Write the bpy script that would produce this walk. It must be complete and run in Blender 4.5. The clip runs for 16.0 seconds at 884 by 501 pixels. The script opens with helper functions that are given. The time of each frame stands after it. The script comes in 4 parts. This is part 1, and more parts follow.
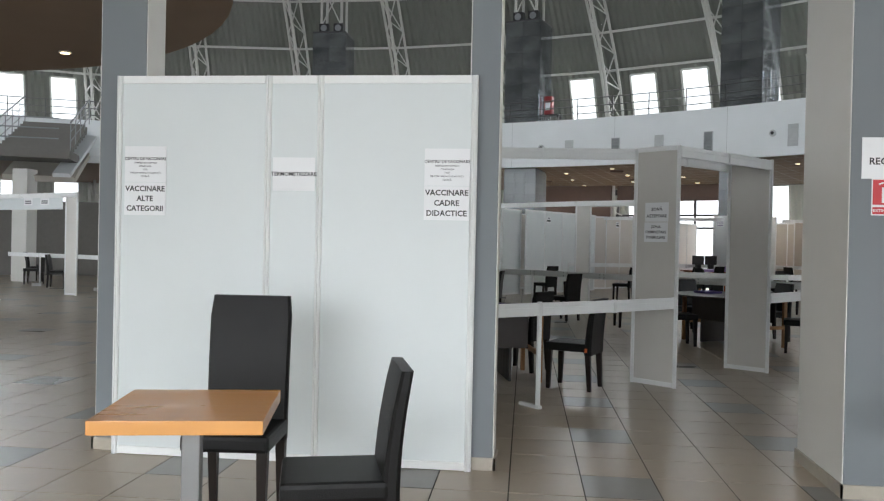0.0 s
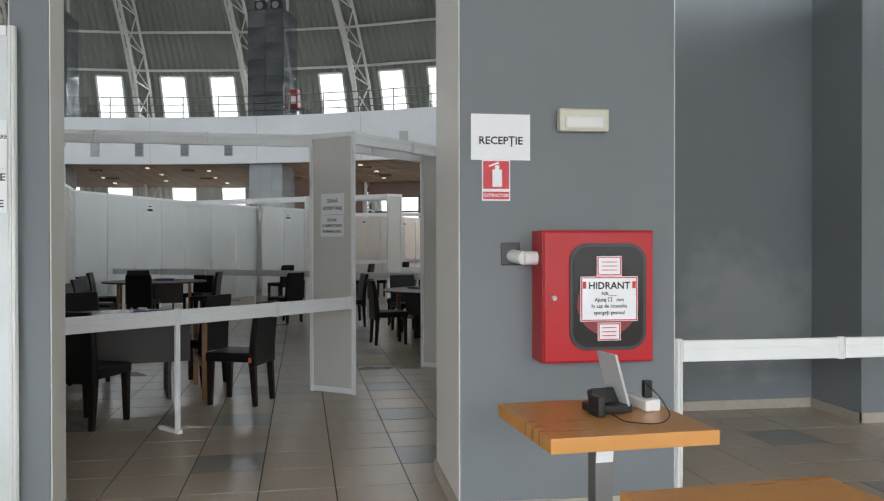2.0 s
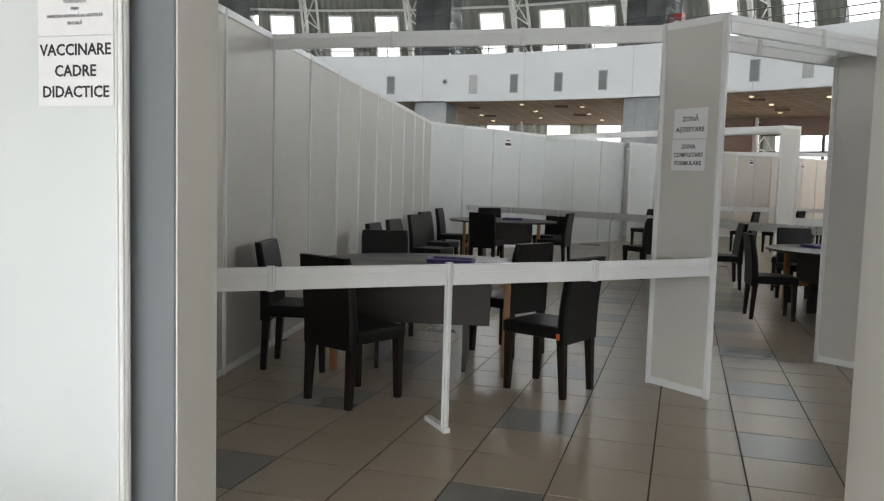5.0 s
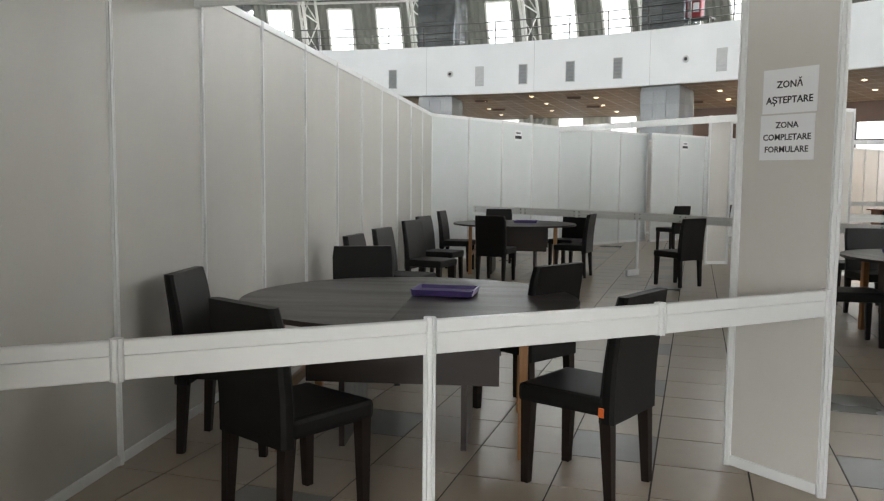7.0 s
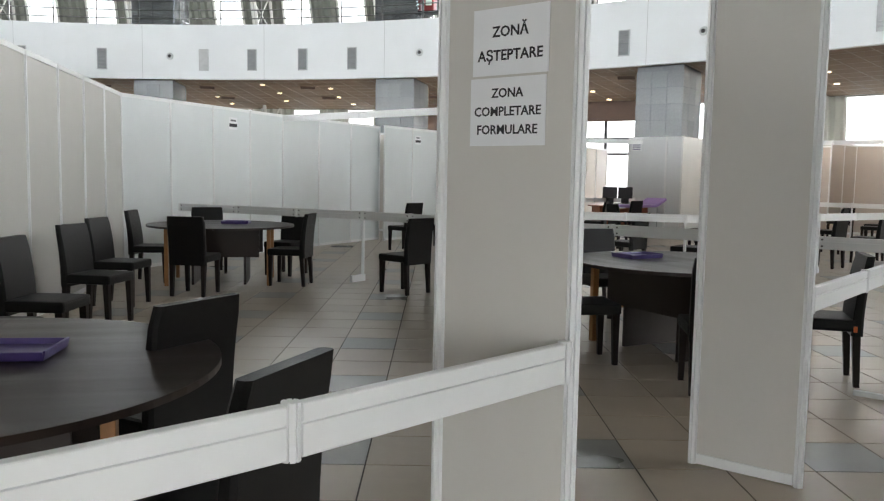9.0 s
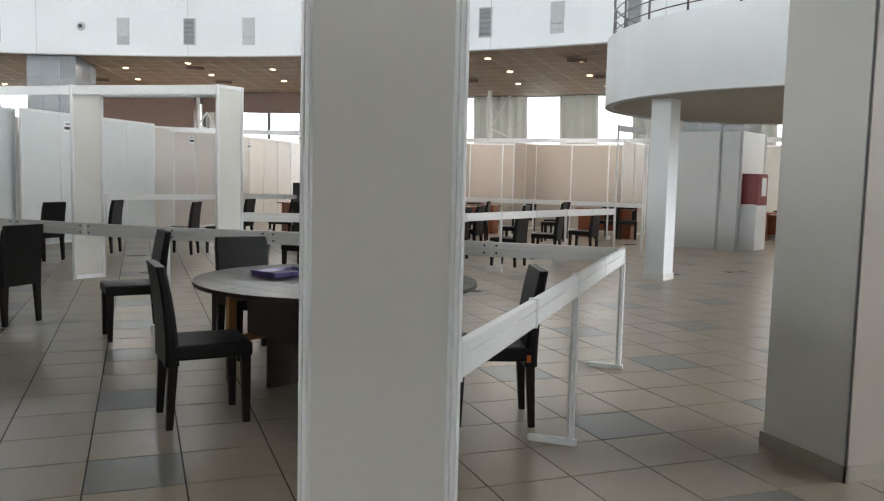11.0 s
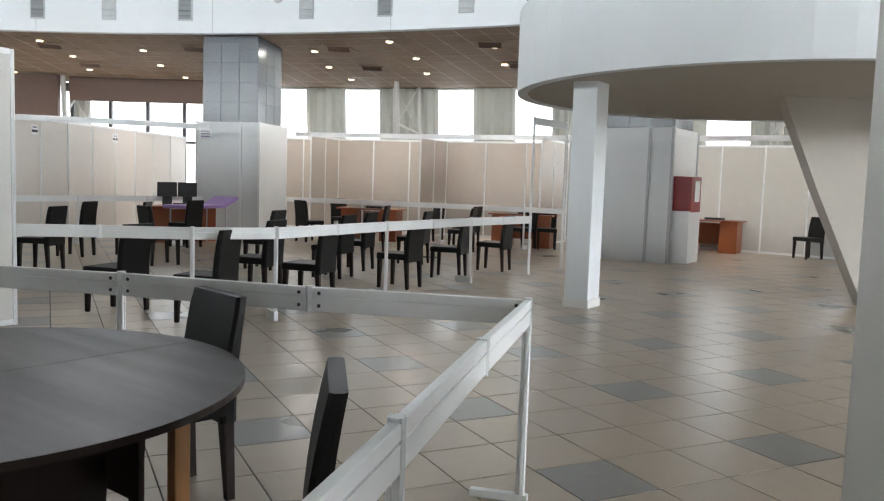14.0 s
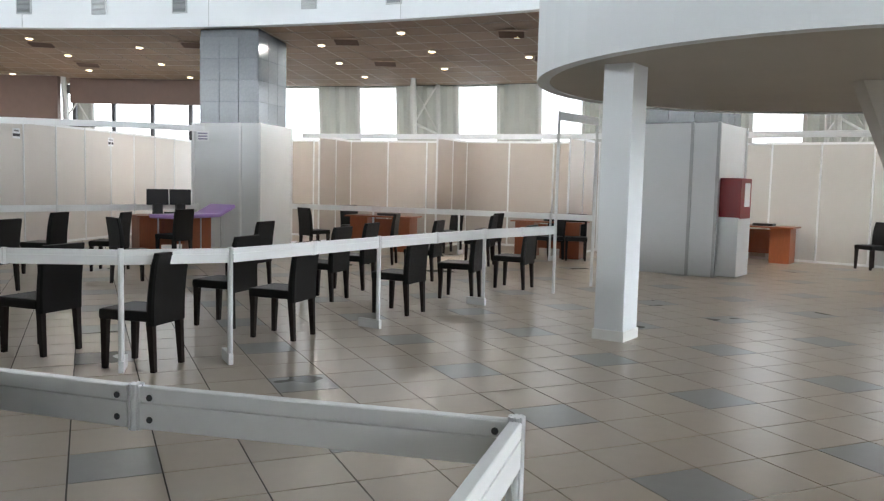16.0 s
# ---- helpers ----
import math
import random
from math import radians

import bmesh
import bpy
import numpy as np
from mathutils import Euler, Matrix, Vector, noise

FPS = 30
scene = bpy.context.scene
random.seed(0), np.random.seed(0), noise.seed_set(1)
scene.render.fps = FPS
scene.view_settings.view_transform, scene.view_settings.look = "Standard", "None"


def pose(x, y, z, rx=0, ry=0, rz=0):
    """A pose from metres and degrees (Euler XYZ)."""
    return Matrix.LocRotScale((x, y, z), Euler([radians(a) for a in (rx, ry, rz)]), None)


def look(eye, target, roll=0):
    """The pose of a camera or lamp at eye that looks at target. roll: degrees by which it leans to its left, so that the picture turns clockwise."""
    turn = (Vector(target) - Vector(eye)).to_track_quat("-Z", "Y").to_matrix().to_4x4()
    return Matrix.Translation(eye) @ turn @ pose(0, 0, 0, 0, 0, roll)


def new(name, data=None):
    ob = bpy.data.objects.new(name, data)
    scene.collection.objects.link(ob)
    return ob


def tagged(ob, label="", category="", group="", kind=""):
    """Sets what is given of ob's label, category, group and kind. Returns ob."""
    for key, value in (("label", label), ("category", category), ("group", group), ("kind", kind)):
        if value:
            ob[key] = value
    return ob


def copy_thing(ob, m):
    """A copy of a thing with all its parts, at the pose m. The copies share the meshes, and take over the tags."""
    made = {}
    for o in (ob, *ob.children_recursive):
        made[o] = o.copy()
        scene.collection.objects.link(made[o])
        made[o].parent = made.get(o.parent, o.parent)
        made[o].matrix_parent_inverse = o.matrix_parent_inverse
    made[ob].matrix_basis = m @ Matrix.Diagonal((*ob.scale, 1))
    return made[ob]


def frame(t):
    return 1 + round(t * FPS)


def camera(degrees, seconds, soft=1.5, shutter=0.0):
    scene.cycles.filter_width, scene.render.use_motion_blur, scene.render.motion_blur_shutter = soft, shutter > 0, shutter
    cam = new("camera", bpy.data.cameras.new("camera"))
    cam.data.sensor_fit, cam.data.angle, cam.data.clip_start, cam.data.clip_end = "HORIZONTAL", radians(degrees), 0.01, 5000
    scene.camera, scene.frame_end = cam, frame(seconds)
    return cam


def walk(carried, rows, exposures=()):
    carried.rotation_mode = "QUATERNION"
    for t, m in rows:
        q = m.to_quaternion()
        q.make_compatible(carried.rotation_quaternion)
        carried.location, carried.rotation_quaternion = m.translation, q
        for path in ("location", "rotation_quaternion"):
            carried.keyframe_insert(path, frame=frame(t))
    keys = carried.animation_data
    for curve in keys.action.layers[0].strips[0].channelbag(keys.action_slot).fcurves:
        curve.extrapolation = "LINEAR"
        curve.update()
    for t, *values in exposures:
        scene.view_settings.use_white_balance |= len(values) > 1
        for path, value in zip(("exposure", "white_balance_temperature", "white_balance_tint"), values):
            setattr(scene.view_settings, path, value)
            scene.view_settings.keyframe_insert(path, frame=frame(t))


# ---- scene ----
cam = camera(57.5, 16.0, soft=1.25)
PATH = [
    (0, (0.33, -0.116, 1.434), (0.072, 1.867, 1.418), 1.2),
    (0.5, (0.591, 0.088, 1.468), (0.437, 2.082, 1.449), 0.3),
    (1, (0.911, 0.259, 1.426), (1.04, 2.255, 1.423), 0.8),
    (1.5, (1.144, 0.476, 1.422), (1.444, 2.453, 1.416), 0.6),
    (2, (1.371, 0.72, 1.425), (1.663, 2.699, 1.41), -0.1),
    (2.5, (1.569, 0.968, 1.429), (1.771, 2.957, 1.407), 0.9),
    (3, (1.648, 1.254, 1.411), (1.512, 3.249, 1.37), 1.0),
    (3.5, (1.698, 1.591, 1.394), (1.309, 3.551, 1.326), 0.6),
    (4, (1.705, 1.997, 1.38), (1.197, 3.926, 1.245), 1.0),
    (6.3, (1.308, 3.976, 1.386), (0.635, 5.851, 1.208), 1.2),
    (6.5, (1.267, 4.136, 1.39), (0.589, 6.009, 1.211), 1.1),
    (7, (1.176, 4.53, 1.401), (0.53, 6.415, 1.225), 0.5),
    (7.5, (1.151, 4.917, 1.404), (0.678, 6.852, 1.228), 0.8),
    (8, (1.155, 5.281, 1.405), (0.737, 7.229, 1.224), 0.7),
    (8.5, (1.185, 5.673, 1.403), (0.809, 7.629, 1.22), -0.0),
    (9, (1.314, 6.069, 1.404), (1.276, 8.06, 1.223), 1.0),
    (9.5, (1.484, 6.517, 1.413), (1.707, 8.496, 1.234), 0.7),
    (10, (1.677, 6.879, 1.411), (2.125, 8.819, 1.225), 0.6),
    (10.2, (1.774, 7.002, 1.413), (2.282, 8.927, 1.226), 0.9),
    (12.3, (2.59, 8.318, 1.463), (3.39, 10.144, 1.293), 1.0),
    (12.5, (2.707, 8.479, 1.449), (3.533, 10.292, 1.278), 1.1),
    (13, (2.978, 8.865, 1.444), (3.827, 10.668, 1.273), 1.5),
    (13.5, (3.233, 9.275, 1.453), (4.088, 11.075, 1.279), 1.3),
    (14, (3.535, 9.678, 1.458), (4.365, 11.49, 1.284), 1.9),
    (14.5, (3.782, 10.061, 1.452), (4.584, 11.885, 1.278), 1.7),
    (15, (4.04, 10.437, 1.458), (4.82, 12.27, 1.28), 1.5),
    (15.5, (4.269, 10.769, 1.472), (5.051, 12.601, 1.291), 1.6),
    (16, (4.494, 11.098, 1.501), (5.251, 12.941, 1.331), 1.4),
]
EXPOSURES = [(0, -1.0, 6450, 10), (4, -0.88, 6600, 10), (6.4, -0.38, 6850, 10), (9, -0.22, 6650, 10), (12.5, -0.11, 6500, 10), (16, -0.07, 6300, 10)]
BAND_POWER, LOW_POWER, FRONT_FILL_POWER, SKY_GLOW, DOWN_POWER = 4800, 380, 1350, 4.0, 65
walk(cam, [(t, look(eye, target, roll)) for t, eye, target, roll in PATH],
     exposures=EXPOSURES)

# ---- light ----
HALL = Vector((-9.22, 6.73, 0))   # centre of the round hall
world = bpy.data.worlds.new("sky")
scene.world = world
world.use_nodes = True
wn = world.node_tree.nodes
sky = wn.new("ShaderNodeTexSky")
sky.sky_type, sky.sun_disc = "NISHITA", False
sky.sun_elevation, sky.sun_rotation = radians(35), radians(200)
sky.air_density, sky.dust_density, sky.ozone_density = 1.0, 6.0, 1.0
wn["Background"].inputs[1].default_value = 0.15
world.node_tree.links.new(sky.outputs[0], wn["Background"].inputs[0])
sun = new("sun", bpy.data.lights.new("sun", "SUN"))
sun.data.energy, sun.data.angle, sun.data.color = 0.8, radians(20), (1, 0.96, 0.9)
sun.matrix_world = look((0, 0, 40), (-8, 20, 0))


def on_ring(r, az, z=0.0):
    a = radians(az)
    return Vector((HALL.x + r * math.cos(a), HALL.y + r * math.sin(a), z))


def sky_lamp(eye, target, w, h, power):
    lamp = new("daylight_lamp", bpy.data.lights.new("daylight_lamp", "AREA"))
    lamp.data.shape, lamp.data.size, lamp.data.size_y, lamp.data.energy = "RECTANGLE", w, h, power
    lamp.data.color = (0.93, 0.97, 1.0)
    lamp.matrix_world = look(eye, target)
    return lamp


for k in range(20):
    sky_lamp(on_ring(34.6, 18 * k, 8.2), on_ring(20, 18 * k, 3.5), 10.2, 3.4, BAND_POWER * (2.0 if 230 < 18 * k < 345 else 1.2 if 18 * k < 40 else 1.5 if 120 < 18 * k < 231 else 0.75))
for az in range(9, 172, 18):
    sky_lamp(on_ring(35.6, az, 3.0), on_ring(20, az, 1.0), 10.6, 3.0, LOW_POWER)
# Fill lamp added out of view to brighten the notice panels.
sky_lamp((1.2, -5.6, 1.85), (1.2, 4, 1.4), 15, 3.2, FRONT_FILL_POWER)


# ---- materials ----
def material(name, base, rough=0.5, metal=0.0, vary=0.08, scale=6.0, bump=0.0, bump_scale=60.0, coat=0.0,
             island=0.0, per_object=0.0, stain=0.0, stain_scale=0.8, stretch=None, emit=0.0, spec=0.5, sheen_vary=0.25):
    m = bpy.data.materials.new(name)
    m.use_nodes = True
    nt = m.node_tree
    b = nt.nodes["Principled BSDF"]
    N, L = nt.nodes.new, nt.links.new
    b.inputs["Metallic"].default_value = metal
    b.inputs["Coat Weight"].default_value = coat
    b.inputs["Specular IOR Level"].default_value = spec
    co = N("ShaderNodeTexCoord")
    mp = N("ShaderNodeMapping")
    L(co.outputs["Object"], mp.inputs[0])
    if stretch:
        mp.inputs["Scale"].default_value = stretch
    no = N("ShaderNodeTexNoise")
    no.inputs["Scale"].default_value, no.inputs["Detail"].default_value = scale, 5
    L(mp.outputs[0], no.inputs[0])
    big = N("ShaderNodeTexNoise")
    big.inputs["Scale"].default_value, big.inputs["Detail"].default_value = stain_scale, 3
    L(mp.outputs[0], big.inputs[0])

    def maths(op, a, c):
        n = N("ShaderNodeMath")
        n.operation = op
        for k, v in enumerate((a, c)):
            if isinstance(v, (int, float)):
                n.inputs[k].default_value = v
            else:
                L(v, n.inputs[k])
        return n.outputs[0]

    f = maths("MULTIPLY", maths("SUBTRACT", no.outputs[0], 0.5), 2 * vary)
    f = maths("ADD", f, maths("MULTIPLY", maths("SUBTRACT", big.outputs[0], 0.5), 2 * stain))
    if island:
        g = N("ShaderNodeNewGeometry")
        f = maths("ADD", f, maths("MULTIPLY", maths("SUBTRACT", g.outputs["Random Per Island"], 0.5), island))
    if per_object:
        o = N("ShaderNodeObjectInfo")
        f = maths("ADD", f, maths("MULTIPLY", maths("SUBTRACT", o.outputs["Random"], 0.5), per_object))
    f = maths("ADD", f, 1.0)
    sc = N("ShaderNodeVectorMath")
    sc.operation = "SCALE"
    sc.inputs[0].default_value = base
    L(f, sc.inputs["Scale"])
    L(sc.outputs[0], b.inputs["Base Color"])
    r = maths("ADD", maths("MULTIPLY", maths("SUBTRACT", big.outputs[0], 0.5), sheen_vary), rough)
    L(r, b.inputs["Roughness"])
    if bump:
        bn = N("ShaderNodeTexNoise")
        bn.inputs["Scale"].default_value, bn.inputs["Detail"].default_value = bump_scale, 4
        L(mp.outputs[0], bn.inputs[0])
        bp = N("ShaderNodeBump")
        bp.inputs["Strength"].default_value, bp.inputs["Distance"].default_value = bump, 0.004
        L(bn.outputs[0], bp.inputs["Height"])
        L(bp.outputs[0], b.inputs["Normal"])
    if emit:
        b.inputs["Emission Color"].default_value = (*base, 1)
        b.inputs["Emission Strength"].default_value = emit
    return m


M_PANEL = material("panel_laminate", (0.63, 0.61, 0.575), 0.42, vary=0.03, scale=3, stain=0.06, per_object=0.04, bump=0.05, bump_scale=200)
M_NOTICE = material("white_laminate", (0.68, 0.72, 0.73), 0.36, vary=0.02, scale=3, stain=0.04, per_object=0.03)
M_ALU = material("white_profile", (0.82, 0.83, 0.83), 0.38, 0.0, vary=0.03, scale=10, stain=0.05)
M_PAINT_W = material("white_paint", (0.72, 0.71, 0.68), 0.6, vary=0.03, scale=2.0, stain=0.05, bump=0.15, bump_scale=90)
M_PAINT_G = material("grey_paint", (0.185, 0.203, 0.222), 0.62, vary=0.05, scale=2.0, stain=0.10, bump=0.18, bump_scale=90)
M_PARAPET = material("parapet_paint", (0.76, 0.79, 0.81), 0.6, vary=0.02, scale=0.8, stain=0.05)
M_TILE = material("beige_floor_tile", (0.395, 0.33, 0.258), 0.30, vary=0.06, scale=9, stain=0.05, island=0.05, per_object=0.05, bump=0.03, bump_scale=30, spec=0.38, sheen_vary=0.05)
M_TILE_G = material("grey_floor_tile", (0.225, 0.218, 0.203), 0.28, vary=0.09, scale=9, stain=0.05, island=0.08, per_object=0.08, bump=0.03, bump_scale=30, sheen_vary=0.05)
M_GROUT = material("dark_grout", (0.07, 0.06, 0.052), 0.9, vary=0.2, scale=20)
M_SKIRT = material("stone_skirting", (0.42, 0.38, 0.32), 0.4, vary=0.15, scale=14)
M_LEATHER = material("black_leather", (0.0055, 0.005, 0.005), 0.45, spec=0.22, vary=0.3, scale=8, stain=0.3, bump=0.35, bump_scale=180, per_object=0.3)
M_LEG_D = material("dark_chair_leg", (0.014, 0.009, 0.007), 0.45, spec=0.25, vary=0.3, scale=12)
M_TABLE_D = material("dark_brown_tabletop", (0.026, 0.017, 0.014), 0.36, spec=0.35, vary=0.25, scale=5, stain=0.2, stretch=(1, 12, 1), bump=0.08)
M_OAK = material("honey_wood_leg", (0.33, 0.155, 0.055), 0.45, vary=0.25, scale=6, stretch=(8, 8, 1), bump=0.1)
M_BEECH = material("orange_beech", (0.58, 0.27, 0.075), 0.30, vary=0.07, scale=4, stretch=(1, 9, 1), stain=0.08, bump=0.04)
M_CHERRY = material("cherry_wood", (0.27, 0.075, 0.025), 0.38, vary=0.2, scale=5, stretch=(8, 8, 1))
M_STEEL_G = material("grey_steel", (0.20, 0.20, 0.20), 0.45, 0.6, vary=0.1)
M_RED = material("red_enamel", (0.46, 0.006, 0.012), 0.38, spec=0.35, vary=0.06, scale=4, stain=0.1)
M_REDD = material("dark_red_enamel", (0.22, 0.01, 0.012), 0.4, vary=0.1)
M_PAPER = material("white_paper", (0.82, 0.83, 0.85), 0.35, vary=0.03, scale=5)
M_INK = material("black_ink", (0.02, 0.02, 0.025), 0.6, vary=0.1)
M_INKG = material("grey_ink", (0.16, 0.16, 0.18), 0.6, vary=0.1)
M_SIGNRED = material("red_print", (0.58, 0.02, 0.03), 0.4, vary=0.05)
M_CREAM = material("cream_plastic", (0.62, 0.60, 0.50), 0.35, vary=0.05)
M_BLACKP = material("black_plastic", (0.012, 0.012, 0.013), 0.4, vary=0.2)
M_WHITEP = material("white_plastic", (0.75, 0.75, 0.73), 0.35, vary=0.04)
M_PURPLE = material("purple_plastic", (0.085, 0.06, 0.21), 0.3, vary=0.25, scale=25, bump=0.3, bump_scale=60)
M_VINYL = material("lilac_vinyl", (0.36, 0.22, 0.55), 0.4, vary=0.06)
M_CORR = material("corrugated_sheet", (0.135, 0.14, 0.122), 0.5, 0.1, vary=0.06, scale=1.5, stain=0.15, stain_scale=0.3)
M_TRUSS = material("white_truss_paint", (0.50, 0.50, 0.47), 0.45, vary=0.06)
M_GRANITE = material("grey_granite", (0.125, 0.138, 0.15), 0.2, vary=0.22, scale=22, stain=0.15, per_object=0.25)
M_DARKGLASS = material("dark_polished_cladding", (0.46, 0.49, 0.53), 0.09, 0.9, vary=0.2, scale=2, stain=0.3, per_object=0.3)
M_CEIL = material("brown_ceiling", (0.30, 0.225, 0.175), 0.75, spec=0.2, vary=0.06, scale=2, stain=0.10, stain_scale=0.35)
M_VENT = material("grey_grille", (0.22, 0.235, 0.245), 0.5, vary=0.12)
M_VENTL = material("pale_grille", (0.46, 0.48, 0.49), 0.5, vary=0.12)
M_RAILS = material("dark_rail_steel", (0.10, 0.10, 0.10), 0.35, 0.8, vary=0.1)
M_FRAME = material("dark_window_frame", (0.06, 0.06, 0.065), 0.5, 0.3, vary=0.1)
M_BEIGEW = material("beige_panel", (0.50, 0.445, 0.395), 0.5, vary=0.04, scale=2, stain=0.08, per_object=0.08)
M_CLAD = material("white_cladding_panel", (0.74, 0.76, 0.77), 0.4, vary=0.03, scale=2, stain=0.05, per_object=0.04)
M_LAMP = material("lamp_lens", (1.0, 0.78, 0.45), 0.4, emit=7.0, vary=0.0)
# Lit copy of the dome sheet: low-window light put into its colour.
M_CORR_LIT = material("lit_corrugated_sheet", (0.44, 0.455, 0.41), 0.5, 0.0, vary=0.05, scale=1.5, stain=0.12, stain_scale=0.3)
# Grey-beige tone carries the shade on landing and stair undersides.
M_SOFFIT = material("shaded_soffit_paint", (0.47, 0.44, 0.39), 0.7, vary=0.04, scale=1.5, stain=0.08)
# Panel laminate darkened: the long wall's shade is put into its colour.
M_LONG = material("long_wall_shaded_laminate", (0.555, 0.54, 0.505), 0.42, vary=0.03, scale=3, stain=0.08, per_object=0.06, bump=0.05, bump_scale=200)
M_PALE = material("pale_pink_laminate", (0.66, 0.615, 0.575), 0.45, vary=0.03, scale=2, stain=0.06, per_object=0.08)
M_STEP = material("dark_stone_step", (0.13, 0.122, 0.11), 0.55, vary=0.12, scale=8, stain=0.1)
# Same laminate whitened and cooled to paint the skylight on the back walls.
M_BACK = material("booth_skylit_laminate", (0.70, 0.73, 0.735), 0.4, vary=0.03, scale=3, stain=0.06, per_object=0.05)
M_GROUND = material("outdoor_ground", (0.22, 0.22, 0.21), 0.9, vary=0.2, scale=0.5)
M_ROOF = material("roof_sheet", (0.25, 0.25, 0.24), 0.6, vary=0.1)
M_BROWNW = material("brown_board", (0.10, 0.06, 0.045), 0.6, vary=0.15)
M_SHELLP = material("plaster_ceiling", (0.6, 0.59, 0.56), 0.8, vary=0.04)


def glass_material():
    m = bpy.data.materials.new("window_glass")
    m.use_nodes = True
    nt = m.node_tree
    nt.nodes.remove(nt.nodes["Principled BSDF"])
    tr, gl, mx = nt.nodes.new("ShaderNodeBsdfTransparent"), nt.nodes.new("ShaderNodeBsdfGlossy"), nt.nodes.new("ShaderNodeMixShader")
    tr.inputs[0].default_value = (0.94, 0.96, 0.97, 1)
    gl.inputs["Roughness"].default_value = 0.05
    mx.inputs[0].default_value = 0.07
    nt.links.new(tr.outputs[0], mx.inputs[1])
    nt.links.new(gl.outputs[0], mx.inputs[2])
    nt.links.new(mx.outputs[0], nt.nodes["Material Output"].inputs[0])
    return m


M_GLASS = glass_material()


# ---- building helpers ----
def box(bm, cx, cy, cz, sx, sy, sz, bevel=0.0, rz=0.0, ry=0.0, rx=0.0):
    g = bmesh.ops.create_cube(bm, size=1.0, matrix=pose(cx, cy, cz, rx, ry, rz) @ Matrix.Diagonal((sx, sy, sz, 1)))
    if bevel:
        edges = list({e for v in g["verts"] for e in v.link_edges})
        bmesh.ops.bevel(bm, geom=edges, offset=bevel, segments=2, profile=0.6, affect="EDGES")
    return bm


def tube(bm, a, b, r, n=6):
    a, b = Vector(a), Vector(b)
    d = b - a
    m = Matrix.Translation((a + b) / 2) @ d.to_track_quat("Z", "Y").to_matrix().to_4x4()
    bmesh.ops.create_cone(bm, cap_ends=True, segments=n, radius1=r, radius2=r, depth=d.length, matrix=m)
    return bm


def mesh_of(name, bm, mat, smooth=False):
    me = bpy.data.meshes.new(name)
    bm.to_mesh(me)
    bm.free()
    me.materials.append(mat)
    if smooth:
        for p in me.polygons:
            p.use_smooth = True
    return me


def part(name, bm, mat, parent=None, label="", smooth=False):
    ob = new(name, mesh_of(name, bm, mat, smooth))
    ob.parent = parent
    if label:
        tagged(ob, label)
    return ob


def share(name, me, parent, m, label=""):
    ob = new(name, me)
    ob.parent = parent
    ob.matrix_basis = m
    if label:
        tagged(ob, label)
    return ob


def thing(name, label, category, m=None, group=""):
    ob = new(name)
    ob.empty_display_size = 0.2
    if m is not None:
        ob.matrix_basis = m
    return tagged(ob, label, category, group)


def structure(name, bm, mat, label=""):
    ob = part(name, bm, mat)
    return tagged(ob, label or name.replace("_", " "), kind="structure")


def B(*a, **k):
    return box(bmesh.new(), *a, **k)


def text_part(words, size, mat, parent, m, align="CENTER", name="lettering"):
    cu = bpy.data.curves.new("words", "FONT")
    cu.body, cu.size, cu.align_x, cu.align_y, cu.extrude, cu.resolution_u = words, size, align, "CENTER", 0.0004, 2
    cu.offset = size * 0.02
    tmp = new("words", cu)
    bpy.context.view_layer.update()
    me = bpy.data.meshes.new_from_object(tmp.evaluated_get(bpy.context.evaluated_depsgraph_get()))
    bpy.data.objects.remove(tmp)
    me.materials.clear()
    me.materials.append(mat)
    return share(name, me, parent, m)


# ---- the round hall: ground, shell, trusses ----
def disc(r, z0, z1, n=96, cx=HALL.x, cy=HALL.y):
    bm = bmesh.new()
    bmesh.ops.create_cone(bm, cap_ends=True, segments=n, radius1=r, radius2=r, depth=z1 - z0, matrix=pose(cx, cy, (z0 + z1) / 2))
    return bm


def backdrop():
    m = bpy.data.materials.new("overcast_sky")
    m.use_nodes = True
    e = m.node_tree.nodes.new("ShaderNodeEmission")
    e.inputs[0].default_value, e.inputs[1].default_value = (0.94, 0.97, 1.0, 1), SKY_GLOW
    m.node_tree.links.new(e.outputs[0], m.node_tree.nodes["Material Output"].inputs[0])
    bm = bmesh.new()
    bmesh.ops.create_cone(bm, cap_ends=False, segments=48, radius1=75, radius2=75, depth=46, matrix=pose(HALL.x, HALL.y, 22.6))
    return structure("backdrop", bm, m, "bright overcast sky outside the windows")


backdrop()
structure("ground", disc(2000, -0.6, -0.3, 64), M_GROUND, "open ground outside the hall")
floor = structure("floor", disc(35.5, -0.29, -0.004), M_GROUT, "hall floor with dark grout between beige and grey tiles")

SHELL = [(-0.2, 34.2), (1.2, 34.0), (4.15, 33.7), (6.3, 33.1), (9.0, 32.0), (12, 29.6), (15, 26.6), (18, 21.5), (20.3, 15.0), (21.6, 8.0), (22, 0.4)]
TRUSS_AZ = [4.5 + 9 * k for k in range(40)]


def shell_r(z):
    for (z0, r0), (z1, r1) in zip(SHELL, SHELL[1:]):
        if z <= z1:
            return r0 + (r1 - r0) * (z - z0) / (z1 - z0)
    return 0.4


